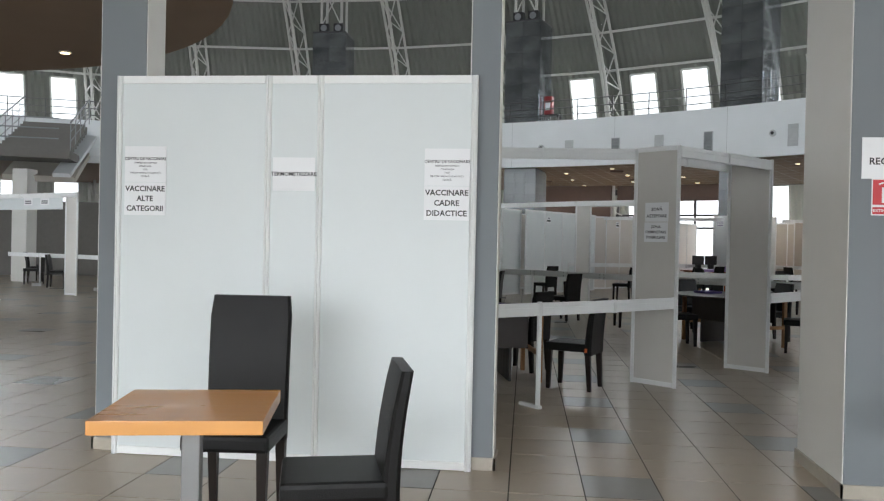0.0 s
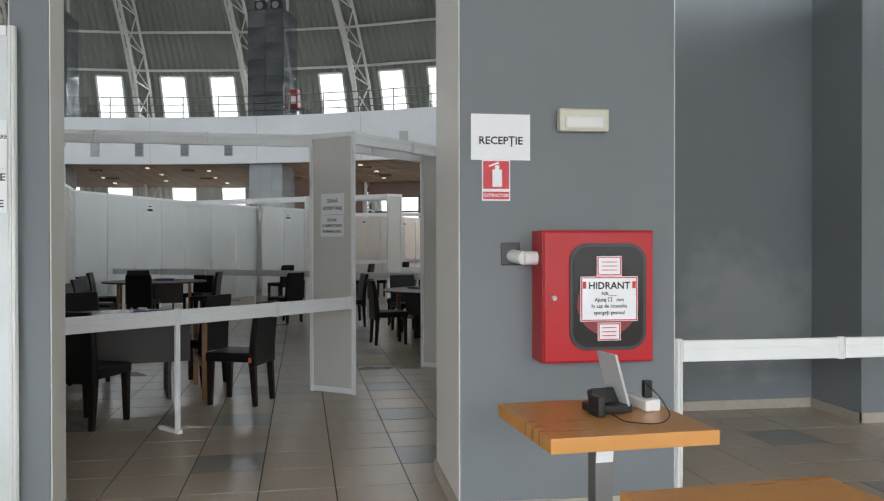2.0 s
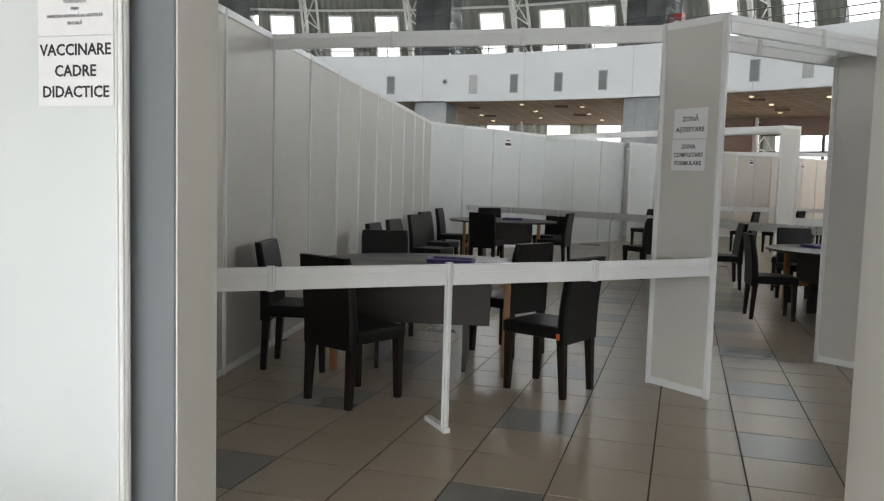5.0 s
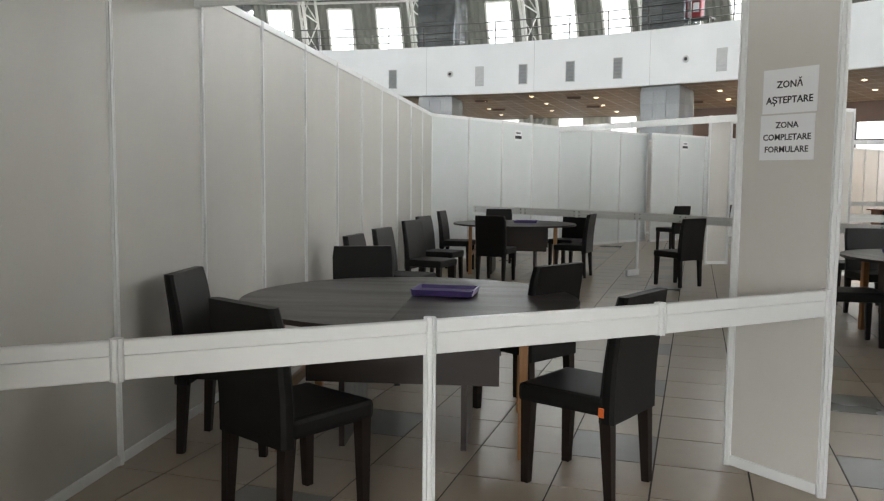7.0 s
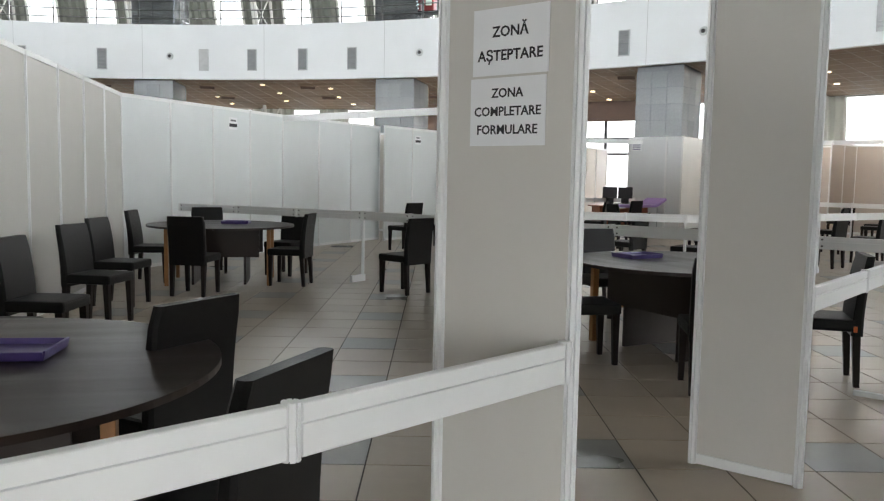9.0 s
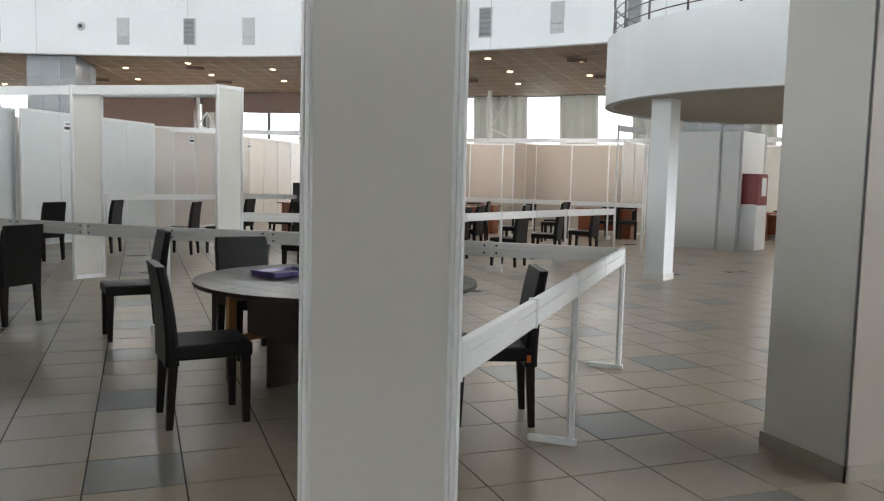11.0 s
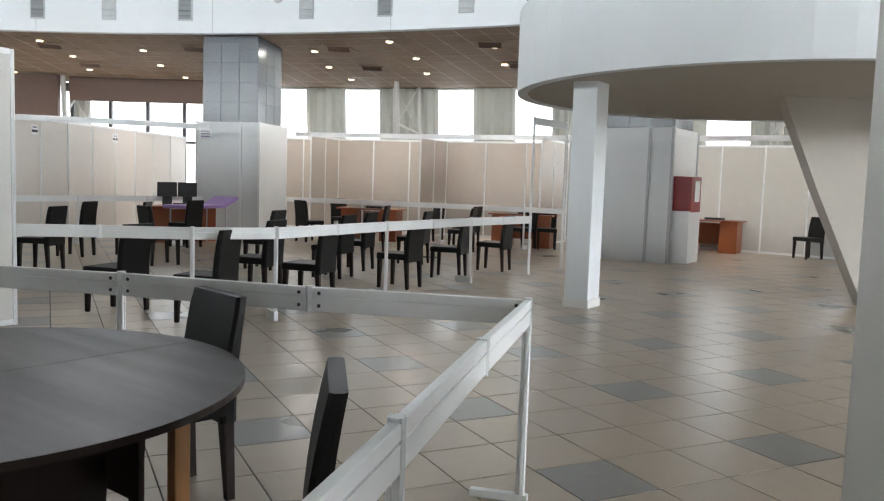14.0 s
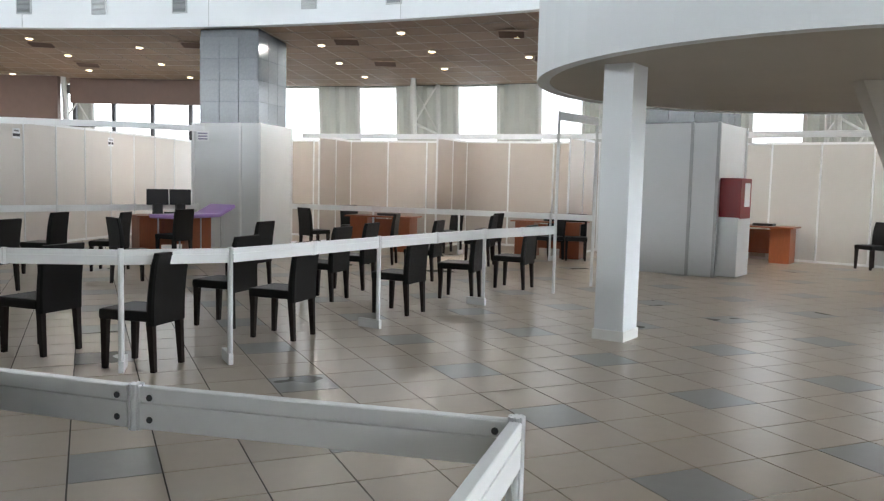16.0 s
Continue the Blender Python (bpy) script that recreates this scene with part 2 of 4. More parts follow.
def roof_bay(glazed=False):
    """Nine degrees of the corrugated shell, between two trusses, with four window openings or a wide glazed front below."""
    n, rows = 36, []
    for (z0, r0), (z1, r1) in zip(SHELL, SHELL[1:]):
        rows.append((z0, r0))
    rows.append(SHELL[-1])
    bm = bmesh.new()
    grid = []
    for z, r in rows:
        line = []
        for k in range(n + 1):
            a = radians(9 * k / n)
            rr = r + (0.035 if k % 2 else -0.035) * min(1, r / 15)
            line.append(bm.verts.new((rr * math.cos(a), rr * math.sin(a), z)))
        grid.append(line)
    for i in range(len(rows) - 1):
        for k in range(n):
            az = 9 * (k + 0.5) / n
            hole = (1.6 < az < 3.4 or 5.6 < az < 7.4) and rows[i][0] in (1.2, 6.3)
            if glazed and rows[i][0] == 1.2 or glazed and rows[i][0] < 1.2:
                hole = 0.5 < az < 8.5
            if not hole:
                f = bm.faces.new((grid[i][k], grid[i][k + 1], grid[i + 1][k + 1], grid[i + 1][k]))
                # Rows below 4.1 m take the lit copy of the sheet.
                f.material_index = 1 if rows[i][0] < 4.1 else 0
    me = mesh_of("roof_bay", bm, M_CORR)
    me.materials.append(M_CORR_LIT)
    return me


bay_mesh, glazed_mesh = roof_bay(), roof_bay(True)
GLAZED = (58.5, 67.5)


def bar(bm, a, b, w, d):
    """A flat bar from a to b, w wide and d deep."""
    a, b = Vector(a), Vector(b)
    v = b - a
    m = Matrix.Translation((a + b) / 2) @ v.to_track_quat("Z", "X").to_matrix().to_4x4() @ Matrix.Diagonal((w, d, v.length, 1))
    bmesh.ops.create_cube(bm, size=1.0, matrix=m)


def at(r, az, z):
    return Vector((r * math.cos(radians(az)), r * math.sin(radians(az)), z))


def window_meshes(z0, z1, a0, a1):
    fr = bmesh.new()
    c = [at(shell_r(z0), a0, z0), at(shell_r(z0), a1, z0), at(shell_r(z1), a1, z1), at(shell_r(z1), a0, z1)]
    for p, q in zip(c, c[1:] + c[:1]):
        bar(fr, p, q, 0.09, 0.09)
    pane = bmesh.new()
    pane.faces.new([pane.verts.new(p) for p in c])
    return mesh_of("window_frame", fr, M_TRUSS), mesh_of("pane", pane, M_GLASS)


W_SETS = [window_meshes(z0, z1, a0, a1) for z0, z1 in ((1.2, 4.15), (6.3, 9.0)) for a0, a1 in ((1.5, 3.5), (5.5, 7.5))]
for k, az in enumerate(TRUSS_AZ):
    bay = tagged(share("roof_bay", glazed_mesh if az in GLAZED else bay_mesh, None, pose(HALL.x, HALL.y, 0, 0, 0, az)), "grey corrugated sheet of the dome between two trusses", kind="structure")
    for fr, pa in W_SETS[2:] if az in GLAZED else W_SETS:
        w = share("window", fr, bay, Matrix())
        p = share("pane", pa, w, Matrix())
        p.visible_shadow = False


def truss_mesh():
    bm = bmesh.new()
    zs = [0, 1.4, 2.8, 4.2, 5.6, 7.0, 8.4, 9.8, 11.2, 12.6, 14, 15.4, 16.8, 18.2, 19.4, 20.4, 21.2]
    for side in (-0.38, 0.38):
        out = [Vector((shell_r(z) - 0.2, side, z)) for z in zs]
        for p, q in zip(out, out[1:]):
            tube(bm, p, q, 0.06, 6)
    inn = [Vector((shell_r(z) - 1.15, 0, z + 0.25)) for z in zs]
    for p, q in zip(inn, inn[1:]):
        tube(bm, p, q, 0.075, 6)
    for k in range(len(zs) - 1):
        for side in (-0.38, 0.38):
            o0, o1 = Vector((shell_r(zs[k]) - 0.2, side, zs[k])), Vector((shell_r(zs[k + 1]) - 0.2, side, zs[k + 1]))
            tube(bm, o0, inn[k], 0.03, 5)
            tube(bm, o1, inn[k], 0.03, 5)
        tube(bm, (shell_r(zs[k]) - 0.2, -0.38, zs[k]), (shell_r(zs[k + 1]) - 0.2, 0.38, zs[k + 1]), 0.028, 5)
    return mesh_of("roof_truss", bm, M_TRUSS)


def purlin_mesh():
    bm = bmesh.new()
    for z in (4.6, 6.2, 9.2, 10.6, 12.4, 14.4, 16.4, 18.4):
        r = shell_r(z) - 0.14
        tube(bm, at(r, 0, z), at(r, 9, z), 0.055, 6)
    return mesh_of("purlins", bm, M_TRUSS)


tm, pm = truss_mesh(), purlin_mesh()
for az in TRUSS_AZ:
    t_ob = tagged(share("roof_truss", tm, None, pose(HALL.x, HALL.y, 0, 0, 0, az)), "white tubular steel truss curving up under the dome", kind="structure", group="dome trusses")
    share("purlin", pm, t_ob, Matrix())
structure("roof_crown", disc(1.2, 21.95, 22.1, 24), M_ROOF, "closing plate at the top of the dome")


# ---- ring balcony with parapet, grilles, rail and soffit ----
def arc_solid(profile, a0, a1, step=1.5):
    """A closed (r, z) profile swept round the hall's centre."""
    bm = bmesh.new()
    n = max(2, int(round(abs(a1 - a0) / step)))
    rings = [[bm.verts.new(on_ring(r, a0 + (a1 - a0) * k / n, z)) for r, z in profile] for k in range(n + 1)]
    m = len(profile)
    for p, q in zip(rings, rings[1:]):
        for k in range(m):
            bm.faces.new((p[k], q[k], q[(k + 1) % m], p[(k + 1) % m]))
    bm.faces.new(rings[0][::-1])
    bm.faces.new(rings[-1])
    bmesh.ops.recalc_face_normals(bm, faces=bm.faces)
    return bm


A0, A1 = 6.0, 168.0
parapet = structure("parapet", arc_solid([(26.85, 4.56), (26.85, 6.36), (27.05, 6.36), (27.05, 4.56)], A0, A1), M_PARAPET, "smooth white curved parapet of the ring balcony")
structure("ceiling", arc_solid([(27.06, 4.58), (33.55, 4.15), (33.55, 4.35), (27.06, 4.75)], A0, A1), M_CEIL, "brown tiled ceiling under the ring balcony")
structure("balcony_floor", arc_solid([(27.06, 5.3), (33.0, 5.3), (33.0, 5.45), (27.06, 5.45)], A0, A1), M_SHELLP, "ring balcony floor slab")

VENT_AZ = [(93.4, 0), (86.0, 1), (82.4, 0), (78.6, 0), (74.9, 0), (67.4, 1), (63.4, 0), (59.8, 1), (55.9, 0), (49.7, 1), (45.8, 0), (41.9, 1), (38, 0), (31.5, 1), (99, 0), (103.5, 1), (107, 0), (111, 0)]
for az, pale in VENT_AZ:
    v = thing("wall_grille", "narrow upright " + ("pale" if pale else "grey") + " air grille set in the white parapet", "grille",
              Matrix.Translation(on_ring(26.84, az, 5.2)) @ pose(0, 0, 0, 0, 0, az), "parapet grilles")
    part("grille_frame", B(0.0, 0, 0, 0.03, 0.34, 0.72, bevel=0.006), M_VENTL, v)
    part("grille_backing", B(-0.012, 0, 0, 0.02, 0.28, 0.66), M_VENTL if pale else M_VENT, v)
    sl = bmesh.new()
    for k in range(2 if pale else 5):
        box(sl, -0.026, 0, -0.26 + 0.12 * k, 0.012, 0.26, 0.05, ry=25)
    part("slats", sl, M_VENTL if pale else M_VENT, v)
for az in (88.5, 69.9, 51.15, 33, 107):
    s_ob = thing("round_nozzle", "small round air nozzle with a dark centre in the parapet", "air nozzle", Matrix.Translation(on_ring(26.84, az, 5.32)) @ pose(0, 0, 0, 0, 0, az), "parapet nozzles")
    ring = bmesh.new()
    bmesh.ops.create_cone(ring, cap_ends=True, segments=20, radius1=0.13, radius2=0.10, depth=0.05, matrix=pose(0, 0, 0, 0, -90, 0))
    part("nozzle_ring", ring, M_VENTL, s_ob)
    core = bmesh.new()
    bmesh.ops.create_cone(core, cap_ends=True, segments=16, radius1=0.06, radius2=0.05, depth=0.03, matrix=pose(-0.035, 0, 0, 0, -90, 0))
    part("nozzle_core", core, M_BLACKP, s_ob)
seam = bmesh.new()
for az in range(9, 168, 9):
    box(seam, *on_ring(26.846, az + 0.5, 5.46), 0.006, 0.012, 1.78, rz=az + 0.5)
structure("trim", seam, M_VENTL, "fine joints in the white parapet")

guard = thing("balcony_rail", "thin dark steel guard rail along the top of the parapet", "guard rail")
for z in (6.62, 6.9, 7.2):
    part("rail", arc_solid([(27.2, z - 0.02), (27.16, z), (27.2, z + 0.02), (27.24, z)], A0, A1), M_RAILS, guard)
pst = mesh_of("rail_post", B(0, 0, 0, 0.04, 0.04, 1.0), M_RAILS)
for az in np.arange(A0 + 1, A1, 3.0):
    share("rail_post", pst, guard, Matrix.Translation(on_ring(27.2, az, 6.72)) @ pose(0, 0, 0, 0, 0, az))

# granite-clad columns below, polished dark shafts above
COL_AZ = [34.7, 53.9, 72.0, 90.0, 108.0, 126.0]
blk = mesh_of("granite_tile", B(0, 0, 0, 0.44, 0.02, 0.44, bevel=0.004), M_GRANITE)
upk = mesh_of("polished_panel", B(0, 0, 0, 0.72, 0.02, 0.62, bevel=0.003), M_DARKGLASS)
for az in COL_AZ:
    col = thing("hall_column", "square column clad in grey granite tiles under the ring balcony", "column", Matrix.Translation(on_ring(28.4 if az < 40 else 27.85, az)) @ pose(0, 0, 0, 0, 0, az - 90), "ring columns")
    part("core", B(0, 0, 2.28, 1.33, 1.33, 4.6), M_GRANITE, col)
    if az < 95:
        for z in range(5):
            for k in range(3):
                zz = 2.62 + 0.225 + 0.448 * z if az < 60 else 2.4 + 0.448 * z
                if zz > 4.5:
                    continue
                share("granite_tile", blk, col, pose(-0.448 + 0.448 * k, -0.672, zz))
                share("granite_tile", blk, col, pose(0.672, -0.448 + 0.448 * k, zz, 0, 0, 90))
                share("granite_tile", blk, col, pose(-0.672, -0.448 + 0.448 * k, zz, 0, 0, 90))
    up = thing("upper_shaft", "polished dark shaft standing on the ring balcony", "column", Matrix.Translation(on_ring(27.95, az, 5.45)) @ pose(0, 0, 0, 0, 0, az - 90), "upper shafts")
    part("core", B(0, 0, 2.55, 1.46, 1.46, 5.1), M_FRAME, up)
    for z in range(8):
        for k in range(2):
            share("polished_panel", upk, up, pose(-0.365 + 0.73 * k, -0.742, 0.32 + 0.63 * z))
            share("polished_panel", upk, up, pose(0.742, -0.365 + 0.73 * k, 0.32 + 0.63 * z, 0, 0, 90))
    for x in (-0.32, 0.32):
        sp = thing("loudspeaker", "small black loudspeaker tilted on top of a dark shaft", "loudspeaker", Matrix.Translation(on_ring(27.6, az, 10.56)) @ pose(0, 0, 0, 0, 0, az - 90) @ pose(x, 0, 0), "shaft loudspeakers")
        part("cabinet", B(0, 0, 0.2, 0.42, 0.36, 0.4, bevel=0.03), M_BLACKP, sp)
        cone = bmesh.new()
        bmesh.ops.create_cone(cone, cap_ends=True, segments=16, radius1=0.15, radius2=0.11, depth=0.03, matrix=pose(0, -0.19, 0.2, 90, 0, 0))
        part("cone", cone, M_VENT, sp)
    leg = bmesh.new()
    for x in (-0.45, 0.45):
        for y in (-0.45, 0.45):
            tube(leg, (x, y, 5.1), (x * 0.9, y * 0.9, 13.0), 0.06)
        for k in range(4):
            tube(leg, (-x, -0.45, 5.4 + 1.8 * k), (x, -0.45, 7.2 + 1.8 * k), 0.03)
    part("mast_frame", leg, M_TRUSS, up, "white tubular mast above the shaft")

# stand with a red case beside one of the shafts
stand = thing("equipment_stand", "black metal stand carrying a red case on the ring balcony", "stand", Matrix.Translation(on_ring(27.75, 69.75, 5.45)) @ pose(0, 0, 0, 0, 0, -20))
for x in (-0.35, 0.35):
    for y in (-0.2, 0.2):
        part("leg", B(x, y, 0.62, 0.04, 0.04, 1.24), M_BLACKP, stand)
part("shelf", B(0, 0, 1.26, 0.8, 0.5, 0.04), M_BLACKP, stand)
part("case", B(-0.1, 0, 1.66, 0.34, 0.3, 0.76, bevel=0.05), M_REDD, stand, "dark red case")
part("pad", B(-0.1, -0.16, 1.62, 0.2, 0.03, 0.3, bevel=0.01), M_PAPER, stand)

# downlights and ceiling grilles
dl_trim = bmesh.new()
bmesh.ops.create_cone(dl_trim, cap_ends=True, segments=16, radius1=0.095, radius2=0.095, depth=0.02)
dl_trim = mesh_of("trim_ring", dl_trim, M_WHITEP)
dl_lens = bmesh.new()
bmesh.ops.create_cone(dl_lens, cap_ends=True, segments=16, radius1=0.072, radius2=0.072, depth=0.012, matrix=pose(0, 0, -0.012))
dl_lens = mesh_of("lens", dl_lens, M_LAMP)


def downlight(p, tilt=None):
    d = thing("downlight", "round recessed ceiling lamp, switched on", "ceiling lamp", Matrix.Translation(p) @ (tilt or Matrix()), "ceiling downlights")
    share("trim_ring", dl_trim, d, Matrix())
    share("lens", dl_lens, d, Matrix())


def soffit_z(r):
    return 4.58 - 0.43 * (r - 27.06) / 6.49


for i, az in enumerate(np.arange(24, 108, 4.5)):
    for r in ((27.9, 29.6, 31.4) if i % 2 else (28.7, 30.5, 32.2)):
        p = on_ring(r, az + (0.7 if r > 30 else 0), soffit_z(r) - 0.012)
        downlight(p, pose(0, 0, 0, 0, 0, az) @ pose(0, 0, 0, 0, 3.8, 0))
        if 28 < az < 90 and r in (28.7, 29.6):
            bulb = new("downlight_beam", bpy.data.lights.new("downlight_beam", "AREA"))
            bulb.data.shape, bulb.data.size, bulb.data.energy, bulb.data.color = "DISK", 0.18, DOWN_POWER, (1.0, 0.94, 0.86)
            bulb.matrix_world = Matrix.Translation(p - Vector((0, 0, 0.03)))
grid = bmesh.new()
for r0 in np.arange(27.6, 33.4, 0.62):
    for a in np.arange(20, 110, 1.8):
        bar(grid, on_ring(r0, a, soffit_z(r0) - 0.001), on_ring(r0, a + 1.8, soffit_z(r0) - 0.001), 0.014, 0.006)
for a in np.arange(20, 110, 1.2):
    bar(grid, on_ring(27.1, a, soffit_z(27.1) - 0.001), on_ring(33.4, a, soffit_z(33.4) - 0.001), 0.014, 0.006)
structure("ceiling_joints", grid, M_SKIRT, "pale metal joints between the ceiling tiles")
for az in np.arange(27, 105, 7.5):
    for r in (28.4, 30.6):
        g = thing("ceiling_grille", "square dark ventilation grille in the brown ceiling", "ceiling grille", Matrix.Translation(on_ring(r, az, soffit_z(r) - 0.015)) @ pose(0, 0, 0, 0, 0, az + 20), "ceiling grilles")
        part("grille_frame", B(0, 0, 0, 0.62, 0.62, 0.02), M_CEIL, g)
        for k in range(4):
            part("slat", B(-0.21 + 0.14 * k, 0, -0.018, 0.09, 0.5, 0.02, ry=25), M_BROWNW, g)

# ---- entrance: piers, walls, foyer ceiling ----
def pier(name, x0, x1, y0, y1, h, white_sides=True, label=""):
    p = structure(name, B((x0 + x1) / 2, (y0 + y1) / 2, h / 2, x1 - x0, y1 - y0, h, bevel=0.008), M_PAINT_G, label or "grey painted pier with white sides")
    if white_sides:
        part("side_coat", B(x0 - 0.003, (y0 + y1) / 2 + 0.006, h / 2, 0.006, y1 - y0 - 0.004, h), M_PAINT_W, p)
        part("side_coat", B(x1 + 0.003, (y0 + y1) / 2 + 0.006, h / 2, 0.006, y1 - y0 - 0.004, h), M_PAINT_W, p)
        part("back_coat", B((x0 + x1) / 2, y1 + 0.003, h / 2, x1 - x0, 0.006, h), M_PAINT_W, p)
    sk = bmesh.new()
    for x in (x0 - 0.012, x1 + 0.012):
        box(sk, x, (y0 + y1) / 2, 0.04, 0.014, y1 - y0 + 0.03, 0.08)
    for y in (y0 - 0.008, y1 + 0.014):
        box(sk, (x0 + x1) / 2, y, 0.04, x1 - x0 + 0.038, 0.014, 0.08)
    part("skirting", sk, M_SKIRT, p)
    return p


PIER_H = 3.6
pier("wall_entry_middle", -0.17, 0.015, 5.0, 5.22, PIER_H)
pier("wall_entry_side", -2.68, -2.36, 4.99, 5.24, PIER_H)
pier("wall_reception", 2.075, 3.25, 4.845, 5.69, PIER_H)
def scuffed(base, patch, place, radius):
    """Grey paint with a pale wiped patch of its own uneven shape."""
    m = material("scuffed_grey_paint", base, 0.62, vary=0.05, scale=2.0, stain=0.1, bump=0.18, bump_scale=90)
    nt = m.node_tree
    N, L = nt.nodes.new, nt.links.new
    co, no, sub, ln, mr, mx = N("ShaderNodeTexCoord"), N("ShaderNodeTexNoise"), N("ShaderNodeVectorMath"), N("ShaderNodeVectorMath"), N("ShaderNodeMapRange"), N("ShaderNodeMix")
    no.inputs["Scale"].default_value, no.inputs["Detail"].default_value = 3.5, 6
    sub.operation, ln.operation, mx.data_type = "SUBTRACT", "LENGTH", "RGBA"
    sub.inputs[1].default_value = place
    L(co.outputs["Object"], sub.inputs[0])
    L(sub.outputs[0], ln.inputs[0])
    L(co.outputs["Object"], no.inputs[0])
    ad = N("ShaderNodeMath")
    ad.operation = "MULTIPLY_ADD"
    L(no.outputs[0], ad.inputs[0])
    ad.inputs[1].default_value = -1.6 * radius
    L(ln.outputs["Value"], ad.inputs[2])
    L(ad.outputs[0], mr.inputs[0])
    for k, v in ((1, -0.42 * radius), (2, 0.2 * radius), (3, 0.5), (4, 0.0)):
        mr.inputs[k].default_value = v
    b = nt.nodes["Principled BSDF"]
    old = b.inputs["Base Color"].links[0].from_socket
    L(mr.outputs[0], mx.inputs[0])
    L(old, mx.inputs[6])
    mx.inputs[7].default_value = (*patch, 1)
    L(mx.outputs[2], b.inputs["Base Color"])
    return m


rec = structure("wall_recess_back", B(4.6, 7.32, 2.3, 3.4, 0.2, 4.6), scuffed((0.17, 0.188, 0.206), (0.32, 0.33, 0.34), (4.9, 7.22, 0.85), 0.7), "grey painted wall with a pale scuffed patch")
part("skirting", B(4.6, 7.212, 0.04, 3.4, 0.014, 0.08), M_SKIRT, rec)
pier("wall_recess_end", 5.6, 8.4, 6.56, 7.4, 4.6, False, "dark grey painted pier")
structure("wall_recess_inner", B(3.2, 6.56, 2.3, 0.16, 1.7, 4.6), M_PAINT_W, "white wall closing the recess")
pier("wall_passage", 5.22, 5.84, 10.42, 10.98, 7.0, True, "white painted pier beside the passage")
# Beige skin paints the shade on this white pier's front face.
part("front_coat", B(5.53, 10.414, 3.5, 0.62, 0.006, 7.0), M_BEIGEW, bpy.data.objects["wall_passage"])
structure("ceiling_foyer", B(1.5, -0.45, 3.66, 16, 11.3, 0.12), M_SHELLP, "plain ceiling over the entrance")
structure("wall_foyer_side", B(-6.4, -0.4, 1.8, 0.2, 11, 3.6), M_PAINT_W, "white foyer wall")
structure("wall_foyer_end", B(9.4, -0.4, 1.8, 0.2, 11, 3.6), M_PAINT_W, "white foyer wall")
# Unseen glazed front, assumed here to go with the added fill lamp.
front = structure("window_front", B(1.5, -5.95, 3.5, 16, 0.2, 0.2), M_FRAME, "assumed glazed entrance front, out of view behind the tables")
for k in range(9):
    part("mullion", B(-6.4 + 1.975 * k, -5.95, 1.7, 0.08, 0.14, 3.4), M_FRAME, front)
    if k < 8:
        g = part("pane", B(-5.41 + 1.975 * k, -5.95, 1.7, 1.9, 0.012, 3.4), M_GLASS, front)
        g.visible_shadow = False

# round mezzanine in the middle of the hall, with a brown soffit
structure("mezzanine", disc(6.25, 4.32, 4.6, 72), M_CEIL, "round brown mezzanine slab with downlights below")
for az in range(0, 360, 20):
    for r in (5.3, 3.4):
        downlight((HALL.x + r * math.cos(radians(az + r * 9)), HALL.y + r * math.sin(radians(az + r * 9)), 4.308))
mz = structure("mezzanine_column", B(-9.2, 6.7, 2.15, 0.9, 0.9, 4.3), M_PAINT_W, "white column carrying the mezzanine")


# ---- exhibition panel system ----
_panel, _posts = {}, {}


def extruded(outline, length, upright=False):
    """A closed outline drawn out along x, or along z from 0 upwards."""
    bm = bmesh.new()
    if upright:
        ends = [[bm.verts.new((a, b, z)) for a, b in outline] for z in (0, length)]
    else:
        ends = [[bm.verts.new((x, a, b)) for a, b in outline] for x in (-length / 2, length / 2)]
    n = len(outline)
    for k in range(n):
        bm.faces.new((ends[0][k], ends[0][(k + 1) % n], ends[1][(k + 1) % n], ends[1][k]))
    bm.faces.new(ends[0])
    bm.faces.new(ends[1])
    bmesh.ops.recalc_face_normals(bm, faces=bm.faces)
    return bm


def post_mesh(h):
    if h not in _posts:
        rim = []
        for k in range(8):
            for da, rad in ((-17, 0.0215), (-6, 0.0215), (-5, 0.012), (5, 0.012), (6, 0.0215), (17, 0.0215)):
                a = radians(45 * k + da)
                rim.append((rad * math.cos(a), rad * math.sin(a)))
        _posts[h] = mesh_of("post", extruded(rim, h, True), M_ALU)
    return _posts[h]


def panel_meshes(w, h, mat):
    """The board, and one edge rail, of a panel w wide."""
    key = (round(w, 3), h, mat.name)
    if key not in _panel:
        rails = bmesh.new()
        box(rails, 0, 0, 0, w - 0.045, 0.03, 0.05, bevel=0.003)
        _panel[key] = (mesh_of("panel", B(0, 0, h / 2, w - 0.04, 0.006, h - 0.09), mat), mesh_of("panel_rail", rails, M_ALU))
    return _panel[key]


def partition(name, a, b, n, label, h=2.5, mat=None, group="", first=True, last=True):
    a, b = Vector((*a, 0)), Vector((*b, 0))
    d = b - a
    w = d.length / n
    root = thing(name, label, "partition", Matrix.Translation(a) @ pose(0, 0, 0, 0, 0, math.degrees(math.atan2(d.y, d.x))), group)
    pa, ra = panel_meshes(w, h, mat or M_PANEL)
    for k in range(n):
        share("panel", pa, root, pose(w * (k + 0.5), 0, 0))
        for z in (0.03, h - 0.025):
            share("panel_rail", ra, root, pose(w * (k + 0.5), 0, z))
    for k in range(0 if first else 1, n + 1 if last else n):
        share("post", post_mesh(h), root, pose(w * k, 0, 0))
    return root


bolt_mesh = bmesh.new()
bmesh.ops.create_cone(bolt_mesh, cap_ends=True, segments=10, radius1=0.009, radius2=0.009, depth=0.006)
bolt_mesh = mesh_of("bolt", bolt_mesh, M_FRAME)


